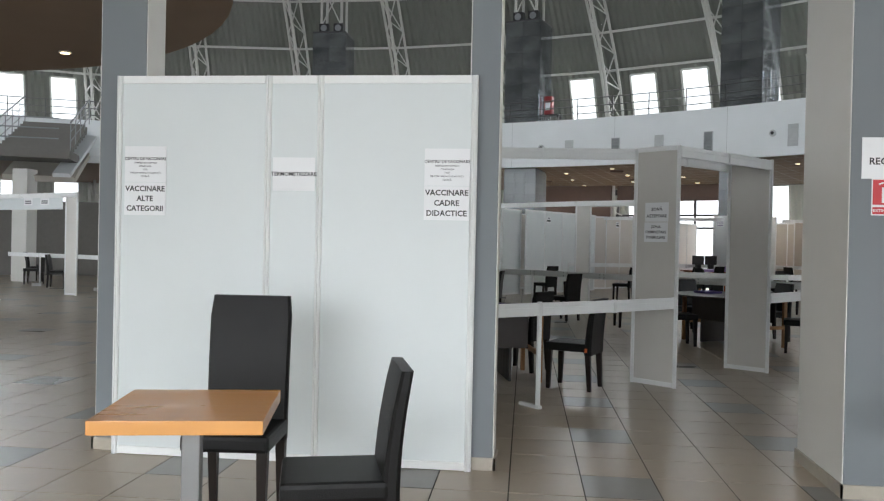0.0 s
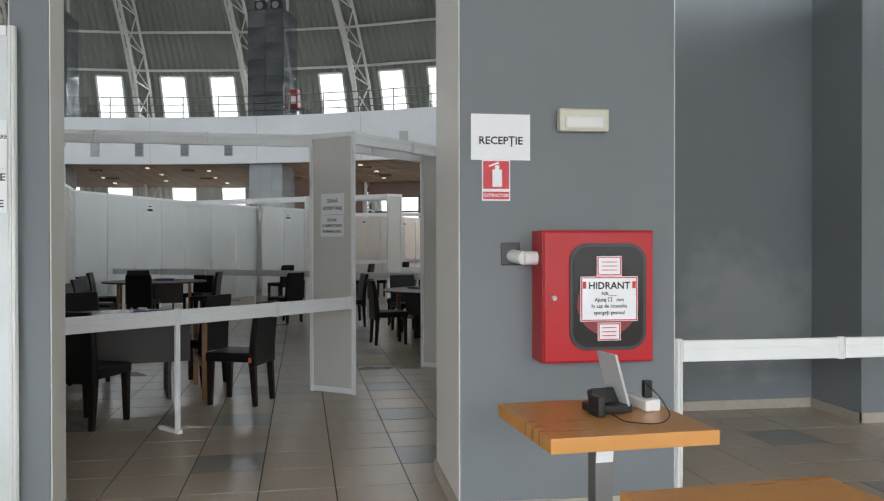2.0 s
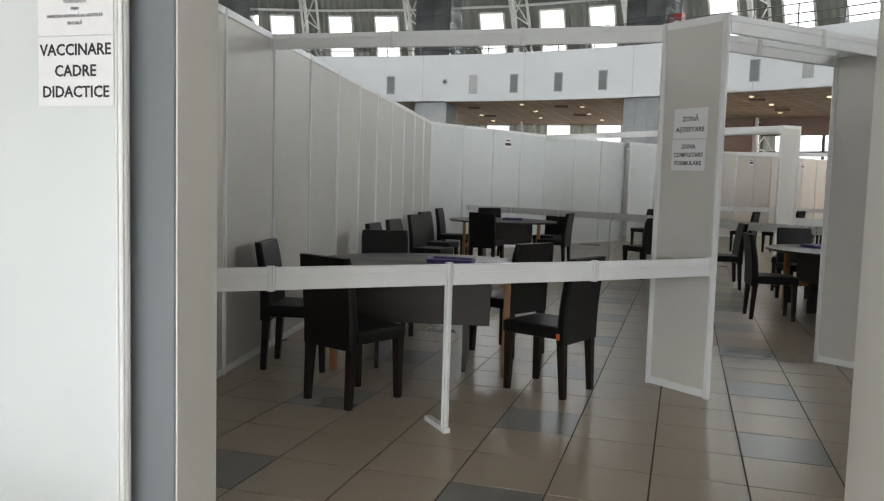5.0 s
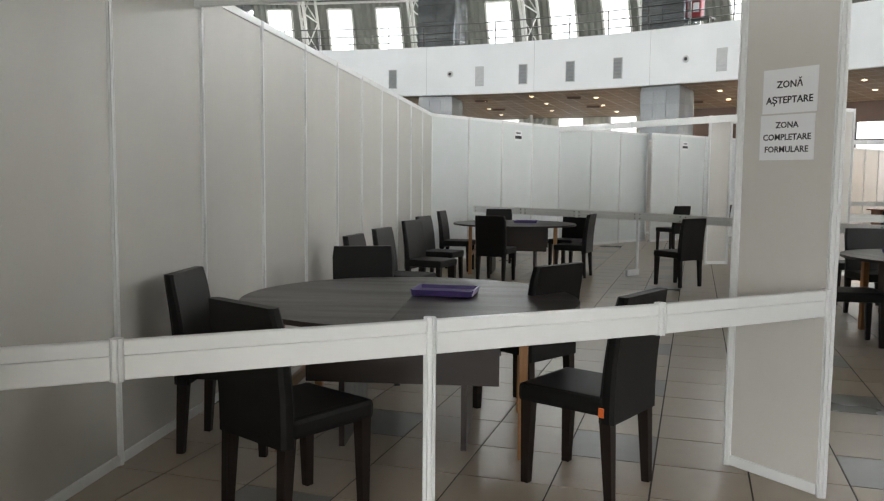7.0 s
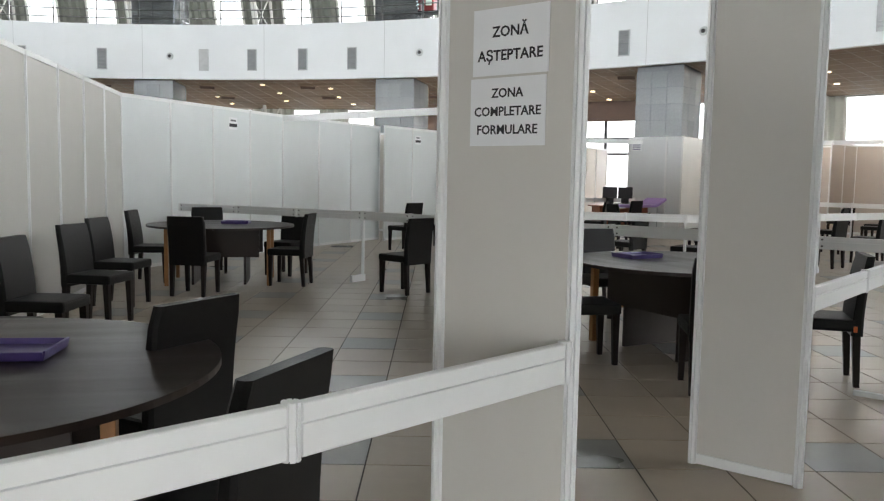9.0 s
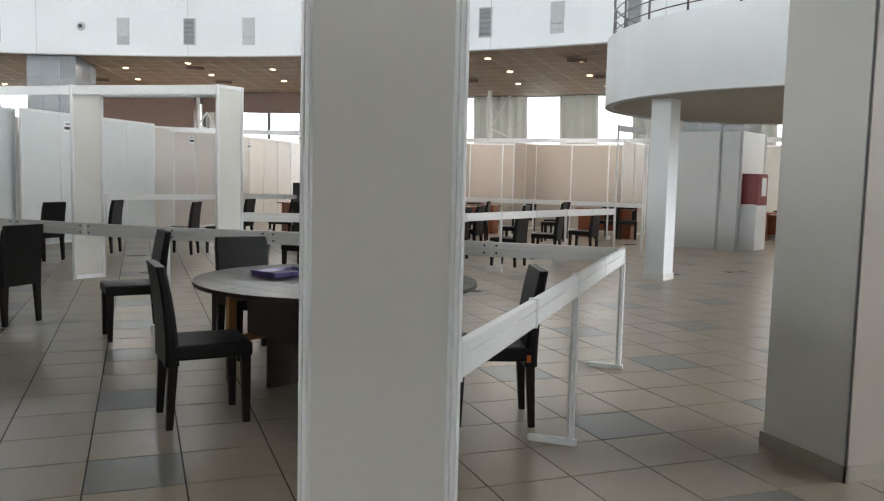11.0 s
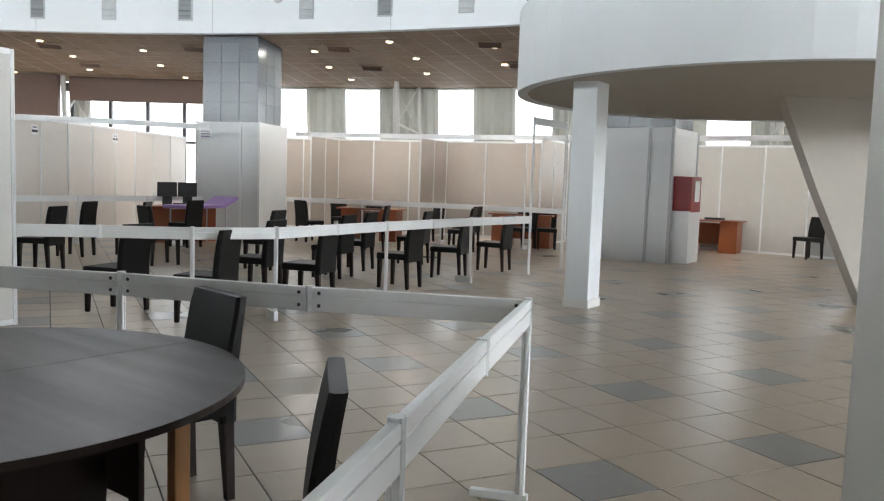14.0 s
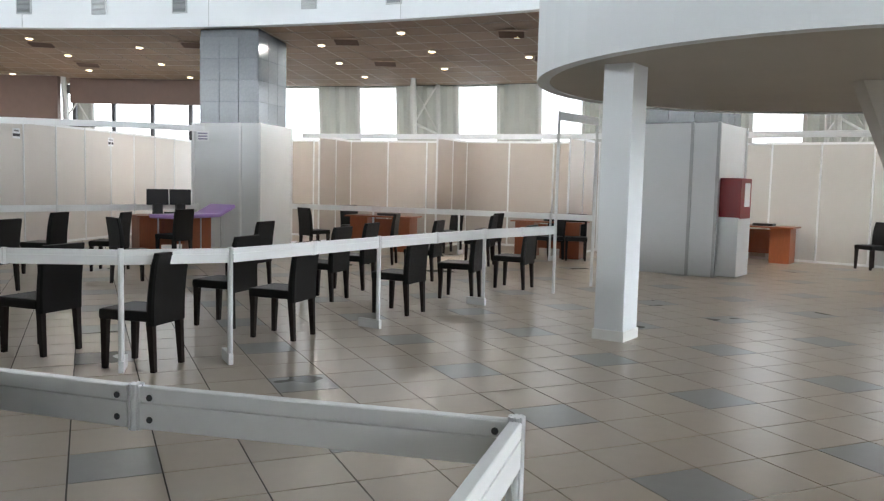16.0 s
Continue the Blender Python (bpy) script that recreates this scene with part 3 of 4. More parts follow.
def beam_mesh(w, hb=0.115):
    key = ("beam", round(w, 3), hb)
    if key not in _panel:
        t = hb / 2
        side = [(0.013, -t), (0.016, -t + 0.003), (0.016, 0.0125), (0.006, 0.0135), (0.006, 0.0185), (0.016, 0.0195), (0.016, t - 0.003), (0.013, t)]
        bm = extruded(side + [(-y, z) for y, z in reversed(side)], w - 0.04)
        _panel[key] = mesh_of("rail", bm, M_ALU)
    return _panel[key]


def fence(pts, feet, label, z=0.94, group="", h=None, name="barrier", foot_h=0.09):
    """A run of low rails between posts; feet: which posts reach the floor."""
    root = thing(name, label, "barrier", Matrix.Translation((*pts[0], 0)), group)
    o = Vector((*pts[0], 0))
    stub = 0.125
    for k, (p, q) in enumerate(zip(pts, pts[1:])):
        p, q = Vector((*p, 0)) - o, Vector((*q, 0)) - o
        d = q - p
        m = Matrix.Translation((p + q) / 2 + Vector((0, 0, z - 0.0625))) @ pose(0, 0, 0, 0, 0, math.degrees(math.atan2(d.y, d.x)))
        r = share("rail", beam_mesh(d.length), root, m)
        for x in (0.05 - d.length / 2, d.length / 2 - 0.05):
            for bz in (-0.03, 0.03):
                share("bolt", bolt_mesh, r, pose(x, 0.0155, bz, 90, 0, 0))
    for k, p in enumerate(pts):
        p = Vector((*p, 0)) - o
        if k in feet:
            share("post", post_mesh(h or round(z + 0.004, 3)), root, Matrix.Translation(p))
            if not h:
                q = Vector((*pts[min(k + 1, len(pts) - 1)], 0)) - Vector((*pts[max(k - 1, 0)], 0))
                an = math.degrees(math.atan2(q.y, q.x)) + 90
                ft = bmesh.new()
                box(ft, 0.10, 0, foot_h / 2, 0.27, 0.04, foot_h, bevel=0.004)
                f = part("foot", ft, M_ALU, root)
                f.matrix_basis = Matrix.Translation(p) @ pose(0, 0, 0, 0, 0, an)
        else:
            share("post_stub", post_mesh(stub), root, Matrix.Translation(p + Vector((0, 0, z - stub))))
    return root


def along(a, b, n):
    return [(a[0] + (b[0] - a[0]) * k / n, a[1] + (b[1] - a[1]) * k / n) for k in range(n + 1)]


# white notice wall in front of the entrance piers
pan = partition("notice_wall", (-2.49, 4.905), (-1.475, 4.925), 1, "tall white partition panel with notices taped on it", mat=M_NOTICE, last=False)
partition("notice_wall", (-1.475, 4.925), (-1.13, 4.93), 1, "narrow white partition panel with a thermometer notice", mat=M_NOTICE, last=False)
partition("notice_wall", (-1.13, 4.93), (-0.138, 4.95), 1, "tall white partition panel with a notice for teachers", mat=M_NOTICE)

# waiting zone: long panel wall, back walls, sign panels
partition("long_partition", (-1.17, 5.70), (-3.42, 17.35), 12, "long row of exhibition panels with white posts, toned greyer for shade", mat=M_LONG, last=False)
partition("back_partition", (-3.42, 17.35), (-1.95, 21.0), 4, "row of exhibition panels closing the waiting zone, whitened for skylight", mat=M_BACK, last=False)
partition("booth_partition", (-1.95, 21.0), (-0.45, 23.95), 3, "side wall of a booth made of panels whitened for skylight", mat=M_BACK)
partition("booth_partition", (-0.3, 23.6), (1.9, 27.1), 4, "side wall of the next panel booth, whitened for skylight", mat=M_BACK)
SIGN_A = ((1.262, 8.69), (1.655, 8.39))
partition("sign_partition", *SIGN_A, 1, "half-width pale panel beside an opening, carrying waiting-zone notices")
SIGN_B = ((2.512, 10.027), (2.915, 9.728))
partition("sign_partition", *SIGN_B, 1, "half-width pale panel on the far side of the opening")
partition("sign_partition", (0.99, 18.85), (1.33, 19.08), 1, "half-width white panel beside the inner opening")
partition("sign_partition", (2.72, 17.75), (3.03, 17.98), 1, "half-width white panel on the far side of the inner opening")


def header(pts, z, label):
    fence(pts, (), label, z, name="header_beam")


header(along((-1.71, 8.56), SIGN_A[0], 3), 2.497, "white overhead beam spanning above the barrier")
header(along(SIGN_A[1], SIGN_B[1], 2), 2.497, "overhead beam joining the two sign panels")
header(along(SIGN_A[0], SIGN_B[0], 2), 2.497, "rear overhead beam joining the two sign panels")
header([(-1.95, 21.0), (-0.4, 19.9), (0.99, 18.85), (2.72, 17.75)], 2.497, "white overhead beam over the booth fronts")
header([(1.33, 19.08), (3.03, 17.98)], 2.497, "rear overhead beam over the inner opening")

fence([(-1.14, 5.73), (-0.44, 6.378), (0.279, 7.03), (0.978, 7.684), (1.63, 8.365)], (2,), "low white barrier of joined profile rails on one foot", foot_h=0.03)
f_end = (5.39, 12.78)
fence([(2.925, 9.735), (3.55, 10.5), (4.17, 11.27), (4.77, 12.02), f_end], (2, 4), "low white barrier along the passage", foot_h=0.035)
fence([f_end, (4.55, 13.38), (3.75, 14.05), (2.96, 14.62), (2.12, 15.05), (1.4, 15.65), (0.72, 16.25), (0.05, 16.8), (-0.95, 17.35), (-1.95, 17.9), (-2.98, 18.42)],
      (2, 4, 7), "low white barrier of joined rails behind the tables")
fence([(3.03, 17.98), (3.75, 17.83), (4.55, 17.57), (5.36, 17.63)], (2, 3), "low white barrier turning a corner")
fence([(5.36, 17.63), (6.17, 18.22), (6.98, 18.82), (7.84, 19.4), (8.7, 19.98), (9.42, 20.37), (10.13, 20.74)], (2, 4), "low white barrier along the second waiting zone")
tall = fence([(10.13, 20.74), (11.1, 21.3)], (0, 1), "tall open frame of white profiles", 2.497, h=2.5, name="portal_frame")
fence([(3.3, 4.9), (4.27, 4.9), (5.24, 4.9), (6.2, 4.9)], (0, 3), "low white barrier closing the grey recess", 0.9)


# ---- notices ----
def notice(name, w, h, m, label, lines, sleeve=True):
    """A paper sheet; lines: (text, size, height above the centre, material)."""
    root = thing(name, label, "notice", m)
    part("sheet", B(0, 0, 0, w, 0.002, h), M_PAPER, root)
    for words, size, z, mat in lines:
        text_part(words, size, mat, root, pose(0, -0.0022, z, 90, 0, 0))
    return root


def centre_notice(x, y, tail):
    notice("notice", 0.29, 0.235, pose(x, y, 1.92), "printed heading sheet in a clear sleeve taped to the white panel",
           [("CENTRU DE VACCINARE", 0.026, 0.035, M_INK), ("PRIMĂRIA MUNICIPIULUI", 0.014, 0.008, M_INKG), ("CONSTANȚA", 0.014, -0.014, M_INKG),
            ("PRIN", 0.014, -0.036, M_INKG), ("DIRECȚIA GENERALĂ DE ASISTENȚĂ", 0.013, -0.058, M_INKG), ("SOCIALĂ", 0.014, -0.08, M_INKG)])
    notice("notice", 0.29, 0.215, pose(x, y, 1.692), "bold printed vaccination sheet taped below the heading sheet",
           [(w, 0.05, z, M_INK) for w, z in zip(tail, (0.065, 0.0, -0.065))])


centre_notice(-2.305, 4.902, ("VACCINARE", "ALTE", "CATEGORII"))
centre_notice(-0.305, 4.939, ("VACCINARE", "CADRE", "DIDACTICE"))
notice("notice", 0.28, 0.215, pose(-1.30, 4.92, 1.865), "printed thermometer notice taped across a narrow panel", [("TERMOMETRIZARE", 0.036, 0.0, M_INK)])
da = Vector((SIGN_A[1][0] - SIGN_A[0][0], SIGN_A[1][1] - SIGN_A[0][1], 0))
an = math.degrees(math.atan2(da.y, da.x))
mid = Vector((*SIGN_A[0], 0)) + da * 0.5
sm = Matrix.Translation(mid) @ pose(0, 0, 0, 0, 0, an)
notice("notice", 0.272, 0.2, sm @ pose(0.008, -0.007, 1.815), "waiting-zone sheet in a clear sleeve on the half-width panel", [("ZONĂ", 0.044, 0.028, M_INK), ("AȘTEPTARE", 0.044, -0.042, M_INK)])
notice("notice", 0.272, 0.205, sm @ pose(0.003, -0.0085, 1.605), "form-filling sheet below the waiting-zone sheet", [("ZONA", 0.039, 0.055, M_INK), ("COMPLETARE", 0.039, 0.0, M_INK), ("FORMULARE", 0.039, -0.055, M_INK)])
notice("notice", 0.315, 0.24, pose(2.29, 4.842, 1.985), "large printed reception sheet on the grey pier", [("RECEPȚIE", 0.056, -0.02, M_INK)])

def booth_plate(a, b, u, z=2.24):
    p = Vector((a[0] + (b[0] - a[0]) * u, a[1] + (b[1] - a[1]) * u, 0))
    rot = math.degrees(math.atan2(b[1] - a[1], b[0] - a[0]))
    pl = thing("booth_plate", "small white card with a black bar on a booth panel", "notice", Matrix.Translation(p) @ pose(0, 0, 0, 0, 0, rot) @ pose(0, -0.008, z), "booth plates")
    part("card", B(0, 0, 0, 0.22, 0.003, 0.2), M_PAPER, pl)
    part("print", B(0, -0.003, -0.03, 0.2, 0.003, 0.055), M_INK, pl)
    part("print", B(0, -0.003, 0.05, 0.14, 0.003, 0.03), M_INKG, pl)


booth_plate((-3.42, 17.35), (-1.95, 21.0), 0.63)
booth_plate((-0.3, 23.6), (1.9, 27.1), 0.3)
booth_plate((2.35, 28.2), (6.6, 35.2), 0.1)
booth_plate((2.35, 28.2), (6.6, 35.2), 0.5)

ext = thing("extinguisher_sign", "red and white fire extinguisher sign on the grey pier", "sign", pose(2.265, 4.842, 1.76))
part("plate", B(0, 0, 0, 0.15, 0.003, 0.215), M_PAPER, ext)
part("red_field", B(0, -0.003, 0.027, 0.138, 0.003, 0.145), M_SIGNRED, ext)
part("red_strip", B(0, -0.003, -0.08, 0.138, 0.003, 0.04), M_SIGNRED, ext)
bott = box(bmesh.new(), 0.005, -0.006, 0.01, 0.05, 0.003, 0.09, bevel=0.001)
box(bott, 0.005, -0.006, 0.066, 0.022, 0.003, 0.022)
box(bott, -0.012, -0.006, 0.082, 0.055, 0.003, 0.008, ry=-20)
part("bottle_symbol", bott, M_PAPER, ext)
text_part("EXTINCTOR", 0.024, M_PAPER, ext, pose(0, -0.006, -0.08, 90, 0, 0))

# emergency lamp
el = thing("emergency_lamp", "cream plastic emergency lamp, off, on the grey pier", "lamp", pose(2.725, 4.84, 2.075))
part("housing", B(0, -0.03, 0, 0.27, 0.06, 0.12, bevel=0.012), M_CREAM, el)
part("diffuser", B(0, -0.055, -0.012, 0.21, 0.03, 0.06, bevel=0.012), M_WHITEP, el, "ribbed pale diffuser")

# hydrant cabinet
hy = thing("hydrant_cabinet", "bright red hydrant cabinet with rounded dark window on grey wall", "hydrant cabinet", pose(2.75, 4.845, 0.825))
part("body", B(0, -0.1, 0.335, 0.585, 0.2, 0.67, bevel=0.006), M_RED, hy)
door = part("door", B(0.0, -0.208, 0.335, 0.57, 0.016, 0.655, bevel=0.005), M_RED, hy)


def rounded(w, h, r, d):
    bm = bmesh.new()
    vs = []
    for cx, cz, a0 in ((w / 2 - r, h / 2 - r, 0), (-w / 2 + r, h / 2 - r, 90), (-w / 2 + r, -h / 2 + r, 180), (w / 2 - r, -h / 2 + r, 270)):
        for k in range(7):
            a = radians(a0 + 15 * k)
            vs.append(bm.verts.new((cx + r * math.cos(a), 0, cz + r * math.sin(a))))
    f = bm.faces.new(vs)
    ex = bmesh.ops.extrude_face_region(bm, geom=[f])
    bmesh.ops.translate(bm, vec=(0, d, 0), verts=[v for v in ex["geom"] if isinstance(v, bmesh.types.BMVert)])
    bmesh.ops.recalc_face_normals(bm, faces=bm.faces)
    return bm


M_HYGLASS = material("dim_cabinet_glass", (0.018, 0.012, 0.012), 0.2, vary=0.2, spec=0.2)
for nm, (w, h, r, y, mt) in {"window_seal": (0.40, 0.54, 0.09, -0.226, M_BLACKP), "glass": (0.365, 0.505, 0.075, -0.230, M_HYGLASS)}.items():
    o = part(nm, rounded(w, h, r, 0.012), mt, door)
    o.location = (0.045, y, 0.335)
reel = bmesh.new()
bmesh.ops.create_cone(reel, cap_ends=True, segments=32, radius1=0.16, radius2=0.16, depth=0.004, matrix=pose(0.04, -0.2315, 0.30, 90, 0, 0))
part("hose_reel", reel, M_REDD, hy, "dark red hose reel seen through the window")
lk = bmesh.new()
bmesh.ops.create_cone(lk, cap_ends=True, segments=12, radius1=0.014, radius2=0.012, depth=0.02, matrix=pose(-0.235, -0.222, 0.33, 90, 0, 0))
part("lock", lk, M_VENTL, hy)
for nm, w, h, z, lines in (("label", 0.30, 0.225, 0.325, [("HIDRANT", 0.05, 0.065, M_INK), ("NR.___", 0.026, 0.026, M_INK), ("Ajutaj □   mm", 0.026, -0.005, M_INK), ("în caz de incendiu", 0.026, -0.037, M_INK), ("spargeți geamul", 0.026, -0.07, M_INK)]),
                           ("label", 0.13, 0.10, 0.49, []), ("label", 0.12, 0.09, 0.16, [])):
    sh = part("label", B(0.045, -0.237, z, w, 0.003, h), M_PAPER, hy)
    bd = bmesh.new()
    for s in (-1, 1):
        box(bd, 0.045 + s * (w / 2 - 0.006), -0.2395, z, 0.005, 0.002, h - 0.008)
        box(bd, 0.045, -0.2395, z + s * (h / 2 - 0.006), w - 0.008, 0.002, 0.005)
    if lines:
        for s in (-1, 1):
            box(bd, 0.045 + s * 0.13, -0.2395, z + 0.07, 0.018, 0.002, 0.035)
    else:
        for k in range(3):
            box(bd, 0.045, -0.2395, z + 0.02 - 0.02 * k, w * 0.6, 0.002, 0.004)
    part("label_border", bd, M_SIGNRED, sh)
    for words, size, zz, mt in lines:
        text_part(words, size, mt, sh, pose(0.045, -0.2395, z + zz, 90, 0, 0))
pp = bmesh.new()
tube(pp, (-0.28, -0.1, 0.53), (-0.36, -0.1, 0.53), 0.035, 16)
tube(pp, (-0.36, -0.1, 0.53), (-0.40, 0.0, 0.54), 0.035, 16)
part("pipe", pp, M_WHITEP, hy, "short white water pipe going into the wall")
part("pipe_sleeve", B(-0.41, -0.008, 0.55, 0.10, 0.016, 0.12, bevel=0.005), M_BLACKP, hy)


# ---- chairs ----
def chair_proto(leg_mat, back_h=0.915):
    c = thing("chair", "black leather high-backed dining chair with dark wooden legs", "chair", pose(0, 0, 0), "waiting chairs")
    seat = box(bmesh.new(), 0.02, 0, 0.43, 0.44, 0.44, 0.085, bevel=0.022)
    part("seat", seat, M_LEATHER, c, smooth=False)
    bk = bmesh.new()
    n = 7
    secs = []
    for k in range(n + 1):
        u = k / n
        z = 0.36 + (back_h - 0.36) * u
        x = -0.205 - 0.06 * u * u
        th = 0.075 - 0.025 * u
        hw = 0.215 + 0.006 * u - (0.012 if k == n else 0)
        secs.append([bk.verts.new(p) for p in ((x - th / 2, -hw + 0.012, z), (x - th / 2, hw - 0.012, z), (x - th / 4, hw, z), (x + th / 4, hw, z), (x + th / 2, hw - 0.012, z), (x + th / 2, -hw + 0.012, z), (x + th / 4, -hw, z), (x - th / 4, -hw, z))])
    for p, q in zip(secs, secs[1:]):
        for k in range(8):
            bk.faces.new((p[k], p[(k + 1) % 8], q[(k + 1) % 8], q[k]))
    bk.faces.new(secs[0][::-1])
    top = bk.faces.new(secs[-1])
    bmesh.ops.inset_region(bk, faces=[top], thickness=0.012, depth=0.01)
    part("backrest", bk, M_LEATHER, c)
    for x, y, lean in ((0.2, 0.185, 2), (0.2, -0.185, 2), (-0.2, 0.185, -6), (-0.2, -0.185, -6)):
        lg = bmesh.new()
        bmesh.ops.create_cone(lg, cap_ends=True, segments=4, radius1=0.026, radius2=0.038, depth=0.40, matrix=pose(x + lean * 0.0018, y, 0.20, 0, -lean * 0.55, 0) @ pose(0, 0, 0, 0, 0, 45))
        part("leg", lg, leg_mat, c)
    return c


chair0 = chair_proto(M_LEG_D)
CHAIRS = [  # x, y, heading of the seat's front
    (0.63, 8.22, 160), (-1.2, 8.12, 14), (0.08, 9.27, 152), (-1.12, 9.62, -60), (-1.55, 10.9, 5), (-1.72, 11.9, 0), (-2.0, 13.4, -8), (-2.25, 14.5, -4),
    (-2.62, 16.35, 5), (-1.72, 15.3, 85), (-0.82, 16.3, 175), (-2.2, 17.4, -65), (-1.1, 17.35, -110), (0.68, 15.8, 140), (0.3, 21.4, 140), (1.1, 22.6, 160),
    (2.3, 12.3, 8), (1.83, 14.85, -170), (2.75, 13.95, -75), (3.94, 11.86, 164), (3.89, 13.35, 199), (3.08, 11.5, 84), (2.75, 15.05, 170),
    (3.93, 18.58, 137), (4.71, 17.78, 143), (5.55, 19.45, 138), (5.99, 18.69, 138), (7.52, 19.74, 130), (6.95, 20.95, 135), (8.68, 20.66, 140), (7.6, 21.85, 138), (9.86, 21.42, 132), (8.9, 22.6, 140),
    (3.55, 24.4, 150), (4.45, 24.6, 160), (4.75, 22.9, 20), (6.2, 22.15, 140), (2.4, 22.2, 160), (3.1, 22.4, 150), (5.5, 26.0, 130), (9.0, 24.9, 150), (10.7, 24.4, 140), (12.6, 25.2, 200), (11.3, 25.4, 130), (13.1, 25.0, -120),
    (8.3, 27.2, 20), (11.1, 26.9, 190), (9.6, 28.9, -80), (18.2, 22.4, 175),
    (-13.2, 20.8, 20), (-14.6, 21.8, 200), (-12.0, 22.0, 120), (-15.6, 23.2, 60), (-16.5, 24.6, 0),
]
tagged(chair0, "black leather dining chair drawn up to the round dark table")
chair0.matrix_basis = pose(-0.47, 7.47, 0, 0, 0, 68)
M_TAG = material("orange_tag", (0.6, 0.12, 0.02), 0.6)
TAGGED_CHAIRS = ((0.63, 8.22), (3.94, 11.86))
for x, y, a in CHAIRS:
    seat_copy = copy_thing(chair0, pose(x, y, 0, 0, 0, a))
    if (x, y) in TAGGED_CHAIRS:
        part("tag", B(-0.19, 0.2235, 0.41, 0.024, 0.006, 0.04), M_TAG, seat_copy, "small orange fabric tag")
foyer = chair_proto(M_LEG_D, 1.13)
tagged(foyer, "tall black leather chair with reddish brown legs behind the square table", group="foyer chairs")
foyer.matrix_basis = pose(-1.24, 3.88, 0, 0, 0, -84)
ch2 = copy_thing(chair0, pose(-0.53, 3.22, 0, 0, 0, 197))
tagged(ch2, "tall black leather chair drawn up beside the square table")


# ---- round tables ----
def round_table():
    t = thing("round_table", "round dark brown folding table with honey-coloured wooden legs", "table", pose(0, 0, 0), "round tables")
    for s in (-1, 1):
        bm = bmesh.new()
        ring = [(0.925 * math.cos(radians(a)), 0.925 * math.sin(radians(a))) for a in range(-90, 91, 5)]
        lo = [bm.verts.new((s * x + s * 0.0015, y, 0.725)) for x, y in ring]
        hi = [bm.verts.new((s * x + s * 0.0015, y, 0.75)) for x, y in ring]
        bm.faces.new(lo)
        bm.faces.new(hi)
        for k in range(len(ring)):
            j = (k + 1) % len(ring)
            bm.faces.new((lo[k], lo[j], hi[j], hi[k]))
        bmesh.ops.recalc_face_normals(bm, faces=bm.faces)
        part("tabletop_half", bm, M_TABLE_D, t)
    part("apron_board", B(0.0, -0.36, 0.54, 1.0, 0.022, 0.37), M_TABLE_D, t)
    part("apron_board", B(0.0, 0.36, 0.54, 1.0, 0.022, 0.37), M_TABLE_D, t)
    part("base_board", B(0.32, 0.0, 0.355, 0.03, 0.66, 0.71), M_TABLE_D, t)
    part("base_board", B(-0.32, 0.0, 0.355, 0.03, 0.66, 0.71), M_TABLE_D, t)
    for x in (-0.62, 0.62):
        for y in (-0.42, 0.42):
            part("leg", B(x, y, 0.36, 0.045, 0.06, 0.72, bevel=0.006), M_OAK, t)
        part("stretcher", B(x, 0, 0.30, 0.035, 0.78, 0.05, bevel=0.005), M_OAK, t)
    return t


tab = round_table()
tab.matrix_basis = pose(-0.42, 8.66, 0, 0, 0, 14)
copy_thing(tab, pose(3.18, 12.72, 0, 0, 0, -62))
copy_thing(tab, pose(-1.75, 16.45, 0, 0, 0, 10))


def tray(x, y, a):
    b = thing("document_tray", "purple plastic mesh tray lying on the round table", "tray", pose(x, y, 0.7505, 0, 0, a), "purple trays")
    part("base", B(0, 0, 0.008, 0.34, 0.25, 0.012, bevel=0.004), M_PURPLE, b)
    for s in (-1, 1):
        part("side", B(s * 0.17, 0, 0.022, 0.008, 0.25, 0.035, bevel=0.002, ry=s * 14), M_PURPLE, b)
        part("side", B(0, s * 0.125, 0.02, 0.34, 0.008, 0.03, bevel=0.002, rx=-s * 14), M_PURPLE, b)


tray(-0.28, 8.85, 8), tray(2.85, 12.95, 30), tray(-1.6, 16.6, 5)


# ---- square foyer tables with tablet stand ----
def square_table(x, y, a, label):
    t = thing("square_table", label, "table", pose(x, y, 0, 0, 0, a), "foyer tables")
    part("tabletop", B(0, 0, 0.723, 0.65, 0.65, 0.055, bevel=0.004), M_BEECH, t)
    part("pedestal", B(0, 0, 0.36, 0.075, 0.075, 0.68, bevel=0.006), M_STEEL_G, t, "grey steel column")
    part("foot_plate", B(0, 0, 0.012, 0.42, 0.42, 0.024, bevel=0.006), M_STEEL_G, t)
    return t


square_table(-1.11, 3.06, 13, "square orange beech table with a grey steel pedestal, empty")
tb = square_table(2.45, 3.765, 4, "square orange beech table holding a tablet stand, by the grey pier")
part("label", B(0.0, -0.042, 0.6, 0.07, 0.004, 0.05, rx=8), M_PAPER, tb)
square_table(2.52, 2.52, 5, "square orange beech table with a bare polished top")
st = thing("tablet_stand", "silver tablet leaning in a black plastic stand", "tablet", pose(2.5, 3.83, 0.7505, 0, 0, 10))
bm = box(bmesh.new(), 0, 0, 0.02, 0.16, 0.13, 0.035, bevel=0.008)
box(bm, 0.0, 0.03, 0.055, 0.12, 0.05, 0.07, bevel=0.01, rx=-20)
box(bm, -0.08, -0.06, 0.04, 0.03, 0.09, 0.08, bevel=0.008)
part("stand", bm, M_BLACKP, st)
part("tablet", B(0.035, 0.01, 0.13, 0.012, 0.15, 0.22, bevel=0.004, ry=-16), M_VENTL, st, "silver tablet seen edge-on")
